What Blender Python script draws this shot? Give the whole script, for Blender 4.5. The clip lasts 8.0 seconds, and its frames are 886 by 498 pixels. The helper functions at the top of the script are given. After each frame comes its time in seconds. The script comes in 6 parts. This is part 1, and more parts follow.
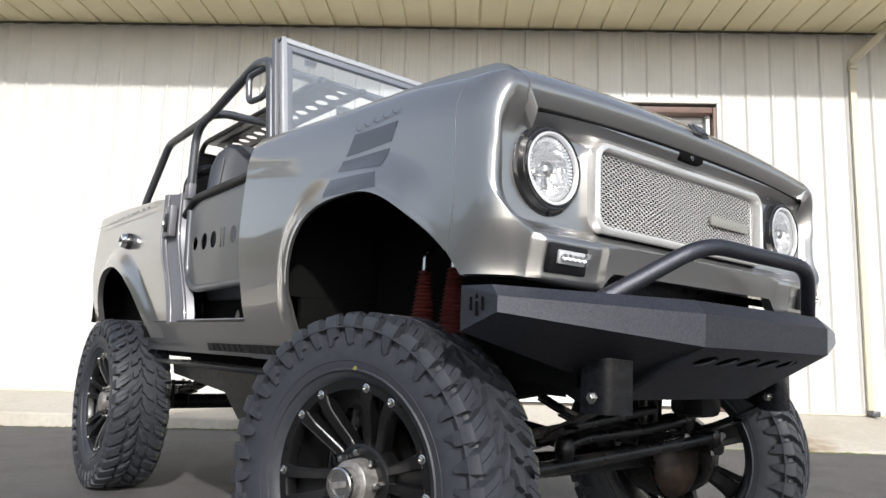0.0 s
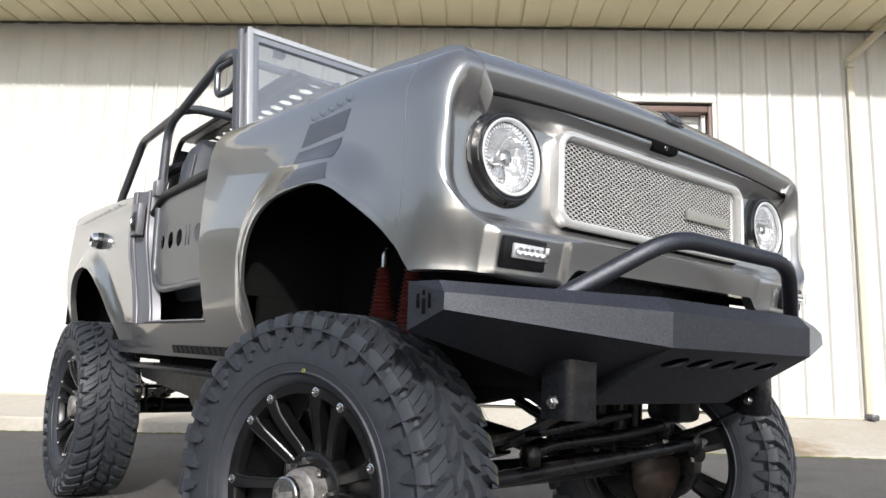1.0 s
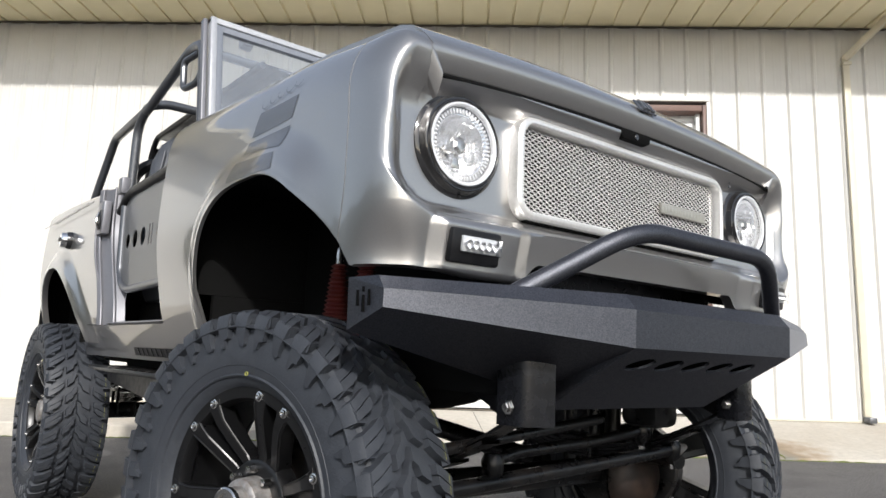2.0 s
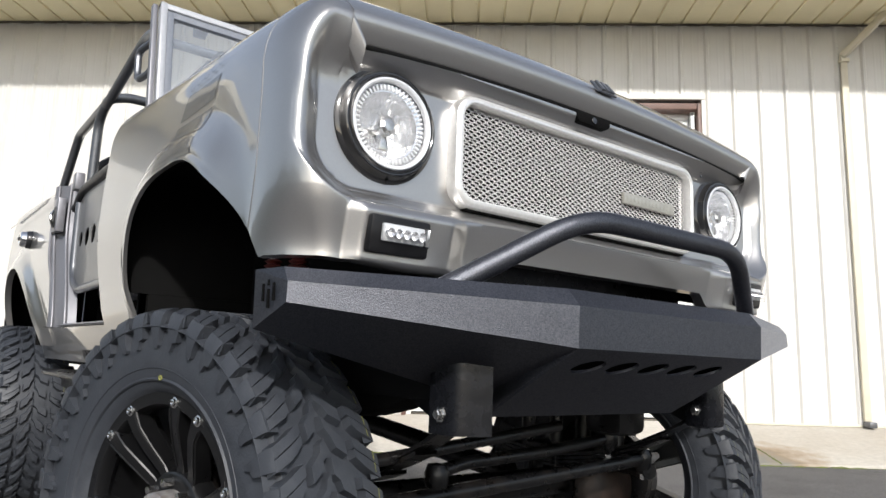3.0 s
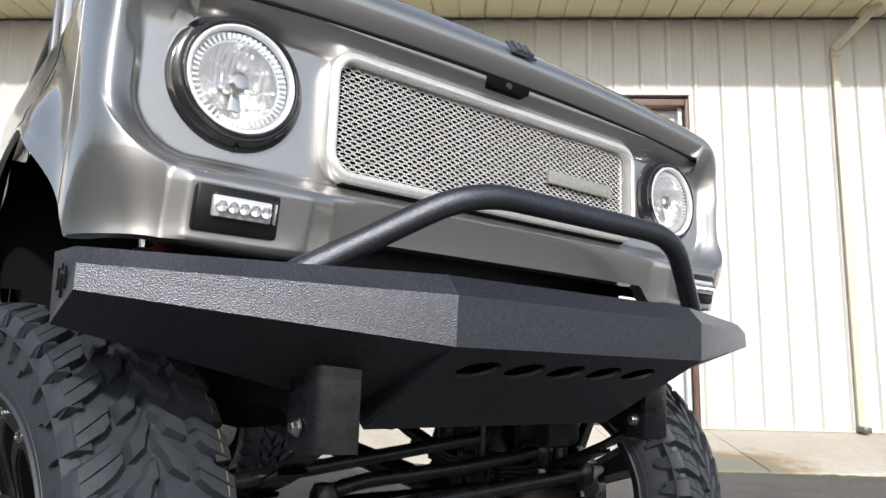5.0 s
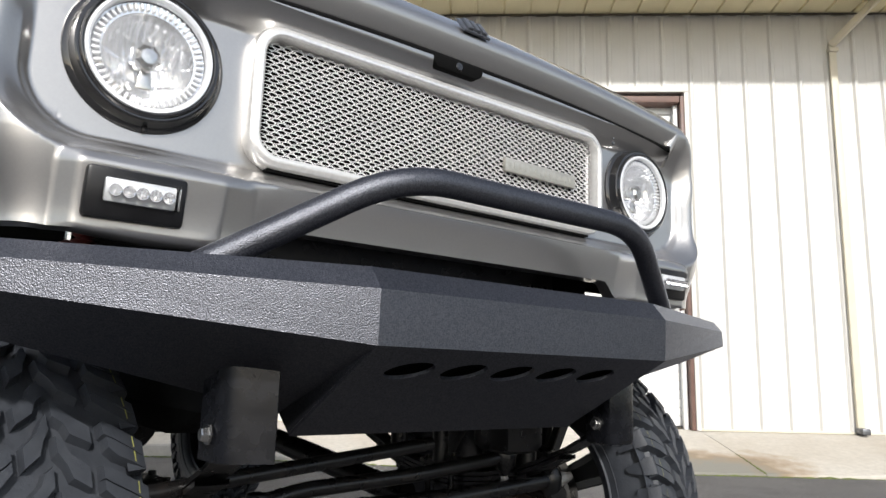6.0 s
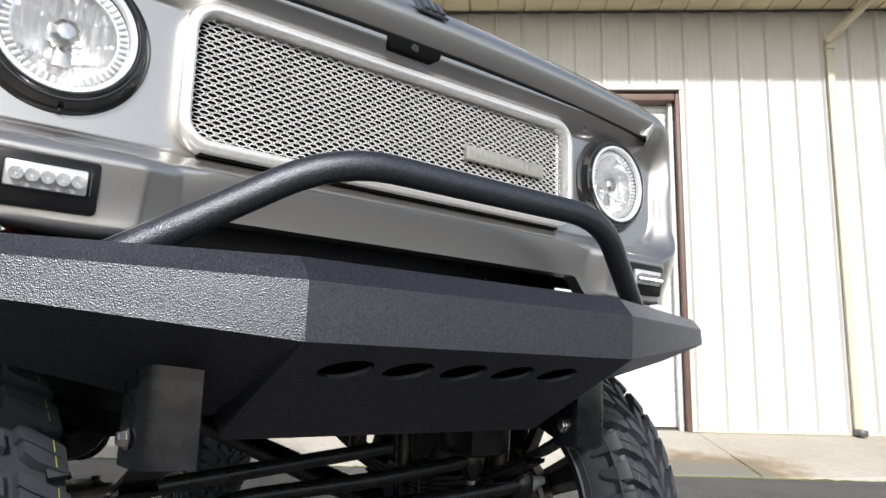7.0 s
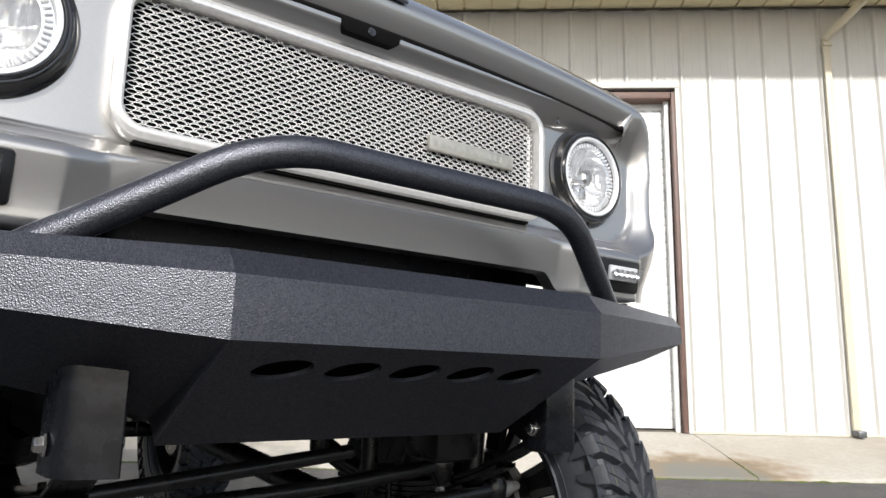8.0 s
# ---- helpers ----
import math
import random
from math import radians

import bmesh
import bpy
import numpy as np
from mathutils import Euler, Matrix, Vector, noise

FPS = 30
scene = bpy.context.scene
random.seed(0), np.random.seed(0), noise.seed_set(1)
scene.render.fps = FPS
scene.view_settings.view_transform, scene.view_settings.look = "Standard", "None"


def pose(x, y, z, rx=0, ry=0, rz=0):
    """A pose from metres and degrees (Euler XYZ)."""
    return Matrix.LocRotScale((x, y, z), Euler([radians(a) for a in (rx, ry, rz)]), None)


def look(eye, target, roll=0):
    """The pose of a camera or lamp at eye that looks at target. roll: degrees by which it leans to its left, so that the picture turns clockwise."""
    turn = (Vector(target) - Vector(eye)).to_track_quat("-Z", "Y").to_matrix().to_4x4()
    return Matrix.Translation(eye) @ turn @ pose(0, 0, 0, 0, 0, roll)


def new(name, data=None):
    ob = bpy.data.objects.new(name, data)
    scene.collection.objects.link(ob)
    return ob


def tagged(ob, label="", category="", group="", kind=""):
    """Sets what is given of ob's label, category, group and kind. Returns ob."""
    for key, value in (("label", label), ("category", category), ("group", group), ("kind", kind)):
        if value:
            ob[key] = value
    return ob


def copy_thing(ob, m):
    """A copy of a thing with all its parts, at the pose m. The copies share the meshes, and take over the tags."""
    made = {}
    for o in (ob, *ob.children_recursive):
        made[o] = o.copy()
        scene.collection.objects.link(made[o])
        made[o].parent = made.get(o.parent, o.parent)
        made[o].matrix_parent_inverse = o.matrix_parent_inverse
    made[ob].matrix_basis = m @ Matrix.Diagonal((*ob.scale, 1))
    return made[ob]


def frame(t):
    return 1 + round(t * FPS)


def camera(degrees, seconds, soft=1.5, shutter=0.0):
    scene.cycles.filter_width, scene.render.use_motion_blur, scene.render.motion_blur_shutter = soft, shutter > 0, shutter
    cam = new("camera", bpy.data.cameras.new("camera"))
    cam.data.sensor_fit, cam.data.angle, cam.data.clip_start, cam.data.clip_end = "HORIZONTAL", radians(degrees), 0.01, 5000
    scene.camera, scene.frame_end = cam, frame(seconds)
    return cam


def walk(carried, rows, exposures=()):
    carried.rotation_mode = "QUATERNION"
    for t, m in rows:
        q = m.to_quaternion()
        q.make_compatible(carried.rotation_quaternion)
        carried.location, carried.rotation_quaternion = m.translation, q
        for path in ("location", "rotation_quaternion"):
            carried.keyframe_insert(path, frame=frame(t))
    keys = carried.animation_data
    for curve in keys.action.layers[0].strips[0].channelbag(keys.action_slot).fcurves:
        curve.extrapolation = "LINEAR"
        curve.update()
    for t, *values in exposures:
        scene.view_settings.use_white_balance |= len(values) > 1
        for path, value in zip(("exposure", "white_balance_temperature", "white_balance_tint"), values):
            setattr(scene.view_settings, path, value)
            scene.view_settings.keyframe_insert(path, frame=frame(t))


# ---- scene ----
cam = camera(64.0, 8.0)
# seconds, eye x y z, pitch, roll, yaw
PATH = [
    (0, -1.8442, -1.1062, 0.7959, 8.2074, -2.484, -38.9116),
    (0.5, -1.7594, -1.0975, 0.7961, 8.3386, -2.4717, -38.8193),
    (1, -1.6805, -1.0914, 0.7962, 8.4624, -2.4319, -38.7332),
    (2.5, -1.4259, -1.0657, 0.7986, 8.8379, -2.2747, -38.485),
    (3, -1.3147, -1.0554, 0.7994, 9.0005, -2.2357, -38.2924),
    (3.5, -1.2193, -1.0444, 0.8009, 9.1039, -2.1839, -38.2373),
    (4, -1.1355, -1.0377, 0.8018, 9.1776, -2.1349, -38.0928),
    (4.5, -1.0681, -1.0274, 0.8018, 9.305, -2.0396, -38.1584),
    (6, -0.8426, -1.005, 0.8062, 9.4678, -1.9471, -37.888),
    (6.5, -0.7864, -1.0038, 0.8053, 9.5185, -1.8481, -37.8028),
    (7, -0.7273, -0.9955, 0.805, 9.5669, -1.88, -37.7941),
    (7.5, -0.6755, -0.9909, 0.8051, 9.6443, -1.7678, -37.7435),
    (8, -0.6277, -0.9881, 0.8053, 9.6858, -1.7453, -37.6733),
]
walk(cam, [(t, pose(x, y, z, 90 + pitch, roll, yaw)) for t, x, y, z, pitch, roll, yaw in PATH])

# ---- light ----
SUN_TO = Vector((-0.80, -1.50, 1.00)).normalized()
world = bpy.data.worlds.new("sky")
scene.world = world
world.use_nodes = True
wn = world.node_tree
wn.nodes.clear()
sky = wn.nodes.new("ShaderNodeTexSky")
sky.sky_type = "NISHITA"
sky.sun_disc = False
sky.sun_elevation = math.asin(SUN_TO.z)
sky.sun_rotation = math.atan2(SUN_TO.x, SUN_TO.y)
sky.air_density, sky.dust_density, sky.ozone_density = 1.0, 1.2, 1.5
wbg = wn.nodes.new("ShaderNodeBackground")
wbg.inputs["Strength"].default_value = 0.17
wout = wn.nodes.new("ShaderNodeOutputWorld")
haze = wn.nodes.new("ShaderNodeHueSaturation")
haze.inputs["Saturation"].default_value = 0.56
wn.links.new(sky.outputs[0], haze.inputs["Color"])
wn.links.new(haze.outputs[0], wbg.inputs["Color"])
wn.links.new(wbg.outputs[0], wout.inputs["Surface"])
sun_data = bpy.data.lights.new("sun", "SUN")
sun_data.energy, sun_data.angle, sun_data.color = 3.3, radians(2.2), (1.0, 0.97, 0.935)
sun = new("sun", sun_data)
sun.matrix_world = look((0, 0, 12), Vector((0, 0, 12)) - SUN_TO)
scene.view_settings.exposure = 0.25


# ---- materials ----
def mat(name, color, rough=0.5, metal=0.0, coat=0.0, grain=None, bump=None, spec=0.5, dirt=None, coat_rough=0.04, ior=1.5):
    """A procedural surface. grain: (scale, spread) of the colour; bump: (scale, strength, metres); dirt: (scale, colour, amount)."""
    m = bpy.data.materials.new(name)
    m.use_nodes = True
    nt = m.node_tree
    b = nt.nodes["Principled BSDF"]
    b.inputs["Base Color"].default_value = (*color, 1)
    b.inputs["Roughness"].default_value = rough
    b.inputs["Metallic"].default_value = metal
    b.inputs["Coat Weight"].default_value = coat
    b.inputs["Coat Roughness"].default_value = coat_rough
    b.inputs["IOR"].default_value = ior
    b.inputs["Specular IOR Level"].default_value = spec
    co = nt.nodes.new("ShaderNodeTexCoord")
    last = None
    if grain:
        n = nt.nodes.new("ShaderNodeTexNoise")
        n.inputs["Scale"].default_value, n.inputs["Detail"].default_value = grain[0], 6
        nt.links.new(co.outputs["Object"], n.inputs["Vector"])
        r = nt.nodes.new("ShaderNodeMapRange")
        r.inputs["From Min"].default_value, r.inputs["From Max"].default_value = 0.3, 0.7
        r.inputs["To Min"].default_value, r.inputs["To Max"].default_value = 1 - grain[1], 1 + grain[1]
        nt.links.new(n.outputs["Fac"], r.inputs["Value"])
        mx = nt.nodes.new("ShaderNodeMix")
        mx.data_type, mx.blend_type = "RGBA", "MULTIPLY"
        mx.inputs["Factor"].default_value = 1
        mx.inputs["A"].default_value = (*color, 1)
        nt.links.new(r.outputs["Result"], mx.inputs["B"])
        last = mx.outputs["Result"]
        if grain[1] < 0.05:
            grain = None
    if grain:
        rr = nt.nodes.new("ShaderNodeMapRange")
        rr.inputs["From Min"].default_value, rr.inputs["From Max"].default_value = 0.3, 0.7
        rr.inputs["To Min"].default_value, rr.inputs["To Max"].default_value = max(0, rough - min(0.06, grain[1])), min(1, rough + min(0.06, grain[1]))
        nt.links.new(n.outputs["Fac"], rr.inputs["Value"])
        nt.links.new(rr.outputs["Result"], b.inputs["Roughness"])
    if dirt:
        n = nt.nodes.new("ShaderNodeTexNoise")
        n.inputs["Scale"].default_value, n.inputs["Detail"].default_value = dirt[0], 8
        n.inputs["Roughness"].default_value = 0.65
        nt.links.new(co.outputs["Object"], n.inputs["Vector"])
        r = nt.nodes.new("ShaderNodeMapRange")
        r.inputs["From Min"].default_value, r.inputs["From Max"].default_value = 0.48, 0.72
        r.inputs["To Max"].default_value = dirt[2]
        nt.links.new(n.outputs["Fac"], r.inputs["Value"])
        mx = nt.nodes.new("ShaderNodeMix")
        mx.data_type = "RGBA"
        nt.links.new(r.outputs["Result"], mx.inputs["Factor"])
        if last:
            nt.links.new(last, mx.inputs["A"])
        else:
            mx.inputs["A"].default_value = (*color, 1)
        mx.inputs["B"].default_value = (*dirt[1], 1)
        last = mx.outputs["Result"]
    if last:
        nt.links.new(last, b.inputs["Base Color"])
    if bump:
        n = nt.nodes.new("ShaderNodeTexNoise")
        n.inputs["Scale"].default_value, n.inputs["Detail"].default_value = bump[0], 4
        nt.links.new(co.outputs["Object"], n.inputs["Vector"])
        bp = nt.nodes.new("ShaderNodeBump")
        bp.inputs["Strength"].default_value, bp.inputs["Distance"].default_value = bump[1], bump[2]
        nt.links.new(n.outputs[0], bp.inputs["Height"])
        nt.links.new(bp.outputs["Normal"], b.inputs["Normal"])
    return m


PAINT = mat("gunmetal_paint", (0.392, 0.383, 0.374), 0.36, 0.92, 1.0, grain=(260, 0.02), coat_rough=0.03)
PAINT.node_tree.nodes["Principled BSDF"].inputs["Coat IOR"].default_value = 1.65
DECAL = mat("charcoal_decal", (0.075, 0.080, 0.092), 0.32, 0.3, 0.6, grain=(500, 0.06))
FLATBLACK = mat("satin_black", (0.006, 0.006, 0.007), 0.36, 0.0, 0.0, grain=(40, 0.2), dirt=(35, (0.02, 0.02, 0.021), 0.2), spec=0.3)
CHASSIS = mat("chassis_black", (0.0055, 0.0055, 0.006), 0.30, 0.0, 0.0, grain=(30, 0.35), dirt=(18, (0.020, 0.015, 0.011), 0.5), spec=0.35)
HANGER = mat("worn_black_paint", (0.0050, 0.0054, 0.0072), 0.27, 0.0, 0.0, grain=(40, 0.3), dirt=(260, (0.06, 0.063, 0.07), 0.035), bump=(120, 0.25, 0.0008), spec=0.32)
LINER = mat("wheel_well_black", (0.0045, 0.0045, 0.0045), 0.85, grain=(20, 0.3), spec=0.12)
RUBBER = mat("tyre_rubber", (0.031, 0.035, 0.043), 0.55, grain=(45, 0.14), bump=(160, 0.35, 0.002), dirt=(30, (0.062, 0.066, 0.072), 0.3))
RIMBLACK = mat("wheel_black", (0.0055, 0.0055, 0.006), 0.33, 0.0, 0.0, grain=(60, 0.1))
STEEL = mat("bright_steel", (0.62, 0.61, 0.59), 0.22, 1.0, grain=(80, 0.1))
BRUSHED = mat("brushed_alloy", (0.78, 0.77, 0.75), 0.34, 0.62, grain=(120, 0.06))
MESHALLOY = mat("pale_alloy_mesh", (0.84, 0.825, 0.80), 0.42, 0.25, grain=(90, 0.08))
HUBGREY = mat("cast_hub", (0.30, 0.29, 0.28), 0.5, 0.6, grain=(60, 0.3), dirt=(50, (0.25, 0.13, 0.06), 0.35))
CHROME = mat("chrome", (0.85, 0.85, 0.86), 0.08, 1.0)
REFLECT = mat("lamp_reflector", (0.88, 0.89, 0.91), 0.17, 0.80)
CLEARBEAD = mat("lamp_bead", (0.80, 0.81, 0.83), 0.2, 0.3)
BEZEL = mat("gloss_black", (0.012, 0.012, 0.013), 0.12, 0.0, 0.6, grain=(30, 0.1))
RED = mat("red_rubber", (0.13, 0.026, 0.022), 0.5, grain=(60, 0.25), dirt=(30, (0.06, 0.03, 0.02), 0.6))
RUST = mat("rusty_iron", (0.016, 0.010, 0.0075), 0.5, 0.3, grain=(30, 0.4), dirt=(12, (0.035, 0.021, 0.014), 0.8), bump=(90, 0.3, 0.002))
SEAT = mat("seat_vinyl", (0.055, 0.06, 0.07), 0.5, grain=(150, 0.15), bump=(300, 0.2, 0.001))
DOORGREY = mat("door_grey", (0.16, 0.16, 0.16), 0.38, 0.5, 0.3, grain=(200, 0.08))
JAMB = mat("jamb_alloy", (0.19, 0.19, 0.205), 0.45, 0.4, 0.2, grain=(60, 0.05))
TUBE = mat("cage_grey", (0.10, 0.105, 0.115), 0.35, 0.5, 0.4, grain=(80, 0.1))
WALLPAINT = mat("wall_cream_paint", (0.615, 0.602, 0.570), 0.5, grain=(3, 0.04), dirt=(1.3, (0.63, 0.60, 0.54), 0.35))
SOFFIT = mat("soffit_beige_paint", (0.78, 0.70, 0.47), 0.5, grain=(4, 0.05), dirt=(2.0, (0.62, 0.55, 0.37), 0.4))
TRIM = mat("trim_beige", (0.62, 0.57, 0.45), 0.5, grain=(5, 0.06))
DOORWHITE = mat("shutter_white", (0.78, 0.78, 0.76), 0.45, grain=(4, 0.04))
FRAMEBROWN = mat("door_frame_brown", (0.135, 0.078, 0.062), 0.5, grain=(10, 0.2))
CONCRETE = mat("old_concrete", (0.50, 0.465, 0.405), 0.85, grain=(22, 0.09), dirt=(0.8, (0.33, 0.27, 0.20), 0.5), bump=(60, 0.4, 0.004))


def spill_stain(m, at, size):
    """A dried puddle: a grey middle with a rust-brown edge, on the surface at the given spot."""
    nt = m.node_tree
    b = nt.nodes["Principled BSDF"]
    old = b.inputs["Base Color"].links[0].from_socket
    co = nt.nodes.new("ShaderNodeTexCoord")
    mp = nt.nodes.new("ShaderNodeMapping")
    mp.vector_type = "TEXTURE"
    mp.inputs["Location"].default_value, mp.inputs["Scale"].default_value = at, size
    ln = nt.nodes.new("ShaderNodeVectorMath")
    ln.operation = "LENGTH"
    n = nt.nodes.new("ShaderNodeTexNoise")
    n.inputs["Scale"].default_value, n.inputs["Detail"].default_value = 5, 6
    add = nt.nodes.new("ShaderNodeMath")
    add.operation = "MULTIPLY_ADD"
    add.inputs[1].default_value = 0.9
    ramp = nt.nodes.new("ShaderNodeValToRGB")
    e = ramp.color_ramp.elements
    e[0].position, e[0].color = 0.55, (0.185, 0.178, 0.150, 1)
    e[1].position, e[1].color = 0.92, (0.27, 0.175, 0.085, 1)
    fade = nt.nodes.new("ShaderNodeMapRange")
    fade.inputs["From Min"].default_value, fade.inputs["From Max"].default_value = 1.42, 1.05
    fade.inputs["To Max"].default_value = 0.9
    half = nt.nodes.new("ShaderNodeMath")
    half.operation = "MULTIPLY"
    half.inputs[1].default_value = 0.75
    mx = nt.nodes.new("ShaderNodeMix")
    mx.data_type = "RGBA"
    nt.links.new(co.outputs["Object"], mp.inputs["Vector"])
    nt.links.new(co.outputs["Object"], n.inputs["Vector"])
    nt.links.new(mp.outputs[0], ln.inputs[0])
    nt.links.new(n.outputs["Fac"], add.inputs[0])
    nt.links.new(ln.outputs["Value"], add.inputs[2])
    nt.links.new(add.outputs[0], half.inputs[0])
    nt.links.new(half.outputs[0], ramp.inputs[0])
    nt.links.new(add.outputs[0], fade.inputs["Value"])
    nt.links.new(fade.outputs["Result"], mx.inputs["Factor"])
    nt.links.new(old, mx.inputs["A"])
    nt.links.new(ramp.outputs["Color"], mx.inputs["B"])
    nt.links.new(mx.outputs["Result"], b.inputs["Base Color"])


spill_stain(CONCRETE, (-0.12, -1.16, 0.1), (0.95, 0.60, 3.0))
ASPHALT = mat("worn_asphalt", (0.106, 0.101, 0.098), 0.85, grain=(90, 0.5), dirt=(2.3, (0.066, 0.063, 0.061), 0.8), bump=(160, 0.9, 0.006))
MOSS = mat("moss", (0.115, 0.14, 0.032), 0.9, grain=(40, 0.4), bump=(90, 0.8, 0.01))
FOLIAGE = mat("dark_foliage", (0.060, 0.066, 0.036), 0.8, grain=(0.9, 0.45), bump=(1.2, 0.8, 0.4))
# Near-black: shade inside openings put into the colour; also the camera housing's black.
DARKGAP = mat("black_and_gap_shade", (0.003, 0.003, 0.003), 0.9, spec=0.1)
# Brown-black whose darkness is the shade of narrow gaps, put into the colour.
SEAMDARK = mat("closure_and_gap_shade", (0.10, 0.085, 0.065), 0.7, grain=(30, 0.3))
BADGE = mat("dull_badge", (0.40, 0.39, 0.35), 0.42, 0.6, grain=(80, 0.1))
MARK = mat("yellow_mark", (0.24, 0.24, 0.07), 0.6, grain=(60, 0.3))
FRAMEGREY = mat("frame_grey_paint", (0.39, 0.40, 0.42), 0.38, 0.2, 0.3, grain=(60, 0.05))
SEALGREY = mat("weathered_seal", (0.16, 0.175, 0.205), 0.55, grain=(70, 0.08))
WHITEPL = mat("lamp_housing_grey", (0.62, 0.63, 0.64), 0.3, 0.3)


def coating(name, color, gloss, rough):
    """A matt powder coat with a pebbled grain and an even, weak sheen."""
    m = bpy.data.materials.new(name)
    m.use_nodes = True
    nt = m.node_tree
    nt.nodes.clear()
    out = nt.nodes.new("ShaderNodeOutputMaterial")
    co = nt.nodes.new("ShaderNodeTexCoord")
    cells = nt.nodes.new("ShaderNodeTexVoronoi")
    cells.feature = "SMOOTH_F1"
    cells.inputs["Scale"].default_value, cells.inputs["Smoothness"].default_value = 540, 0.35
    wear = nt.nodes.new("ShaderNodeTexNoise")
    wear.inputs["Scale"].default_value, wear.inputs["Detail"].default_value = 55, 6
    spread = nt.nodes.new("ShaderNodeMapRange")
    spread.inputs["From Min"].default_value, spread.inputs["From Max"].default_value = 0.3, 0.7
    spread.inputs["To Min"].default_value, spread.inputs["To Max"].default_value = 0.8, 1.25
    tone = nt.nodes.new("ShaderNodeMix")
    tone.data_type, tone.blend_type = "RGBA", "MULTIPLY"
    tone.inputs["Factor"].default_value = 1
    tone.inputs["A"].default_value = (*color, 1)
    bump = nt.nodes.new("ShaderNodeBump")
    bump.inputs["Strength"].default_value, bump.inputs["Distance"].default_value = 0.62, 0.0008
    body = nt.nodes.new("ShaderNodeBsdfDiffuse")
    sheen = nt.nodes.new("ShaderNodeBsdfGlossy")
    edge = nt.nodes.new("ShaderNodeFresnel")
    edge.inputs["IOR"].default_value = 1.45
    steep = nt.nodes.new("ShaderNodeMath")
    steep.operation = "POWER"
    steep.inputs[1].default_value = 3.0
    nt.links.new(edge.outputs[0], steep.inputs[0])
    lift = nt.nodes.new("ShaderNodeMath")
    lift.operation, lift.use_clamp = "MULTIPLY", True
    lift.inputs[1].default_value = 14.0
    nt.links.new(steep.outputs[0], lift.inputs[0])
    shine = nt.nodes.new("ShaderNodeMix")
    shine.data_type = "RGBA"
    shine.inputs["A"].default_value, shine.inputs["B"].default_value = (gloss * 0.97, gloss, gloss * 1.12, 1), (0.36, 0.37, 0.40, 1)
    nt.links.new(lift.outputs[0], shine.inputs["Factor"])
    # the grains differ in gloss
    vary = nt.nodes.new("ShaderNodeMapRange")
    vary.inputs["From Min"].default_value, vary.inputs["From Max"].default_value = 0.15, 0.85
    vary.inputs["To Min"].default_value, vary.inputs["To Max"].default_value = 0.78, 1.28
    nt.links.new(cells.outputs["Color"], vary.inputs["Value"])
    patchy = nt.nodes.new("ShaderNodeMix")
    patchy.data_type, patchy.blend_type = "RGBA", "MULTIPLY"
    patchy.inputs["Factor"].default_value = 1
    nt.links.new(shine.outputs["Result"], patchy.inputs["A"])
    nt.links.new(vary.outputs["Result"], patchy.inputs["B"])
    nt.links.new(patchy.outputs["Result"], sheen.inputs["Color"])
    grains = nt.nodes.new("ShaderNodeMapRange")
    grains.inputs["To Min"].default_value, grains.inputs["To Max"].default_value = rough * 0.75, rough * 1.3
    nt.links.new(cells.outputs["Color"], grains.inputs["Value"])
    nt.links.new(grains.outputs["Result"], sheen.inputs["Roughness"])
    both = nt.nodes.new("ShaderNodeAddShader")
    for tex in (cells, wear):
        nt.links.new(co.outputs["Object"], tex.inputs["Vector"])
    nt.links.new(wear.outputs["Fac"], spread.inputs["Value"])
    nt.links.new(spread.outputs["Result"], tone.inputs["B"])
    nt.links.new(tone.outputs["Result"], body.inputs["Color"])
    nt.links.new(cells.outputs[0], bump.inputs["Height"])
    for shader in (body, sheen):
        nt.links.new(bump.outputs["Normal"], shader.inputs["Normal"])
    nt.links.new(body.outputs[0], both.inputs[0])
    nt.links.new(sheen.outputs[0], both.inputs[1])
    nt.links.new(both.outputs[0], out.inputs["Surface"])
    return m


COATED = coating("textured_black_coating", (0.0055, 0.0057, 0.0072), 0.100, 0.38)


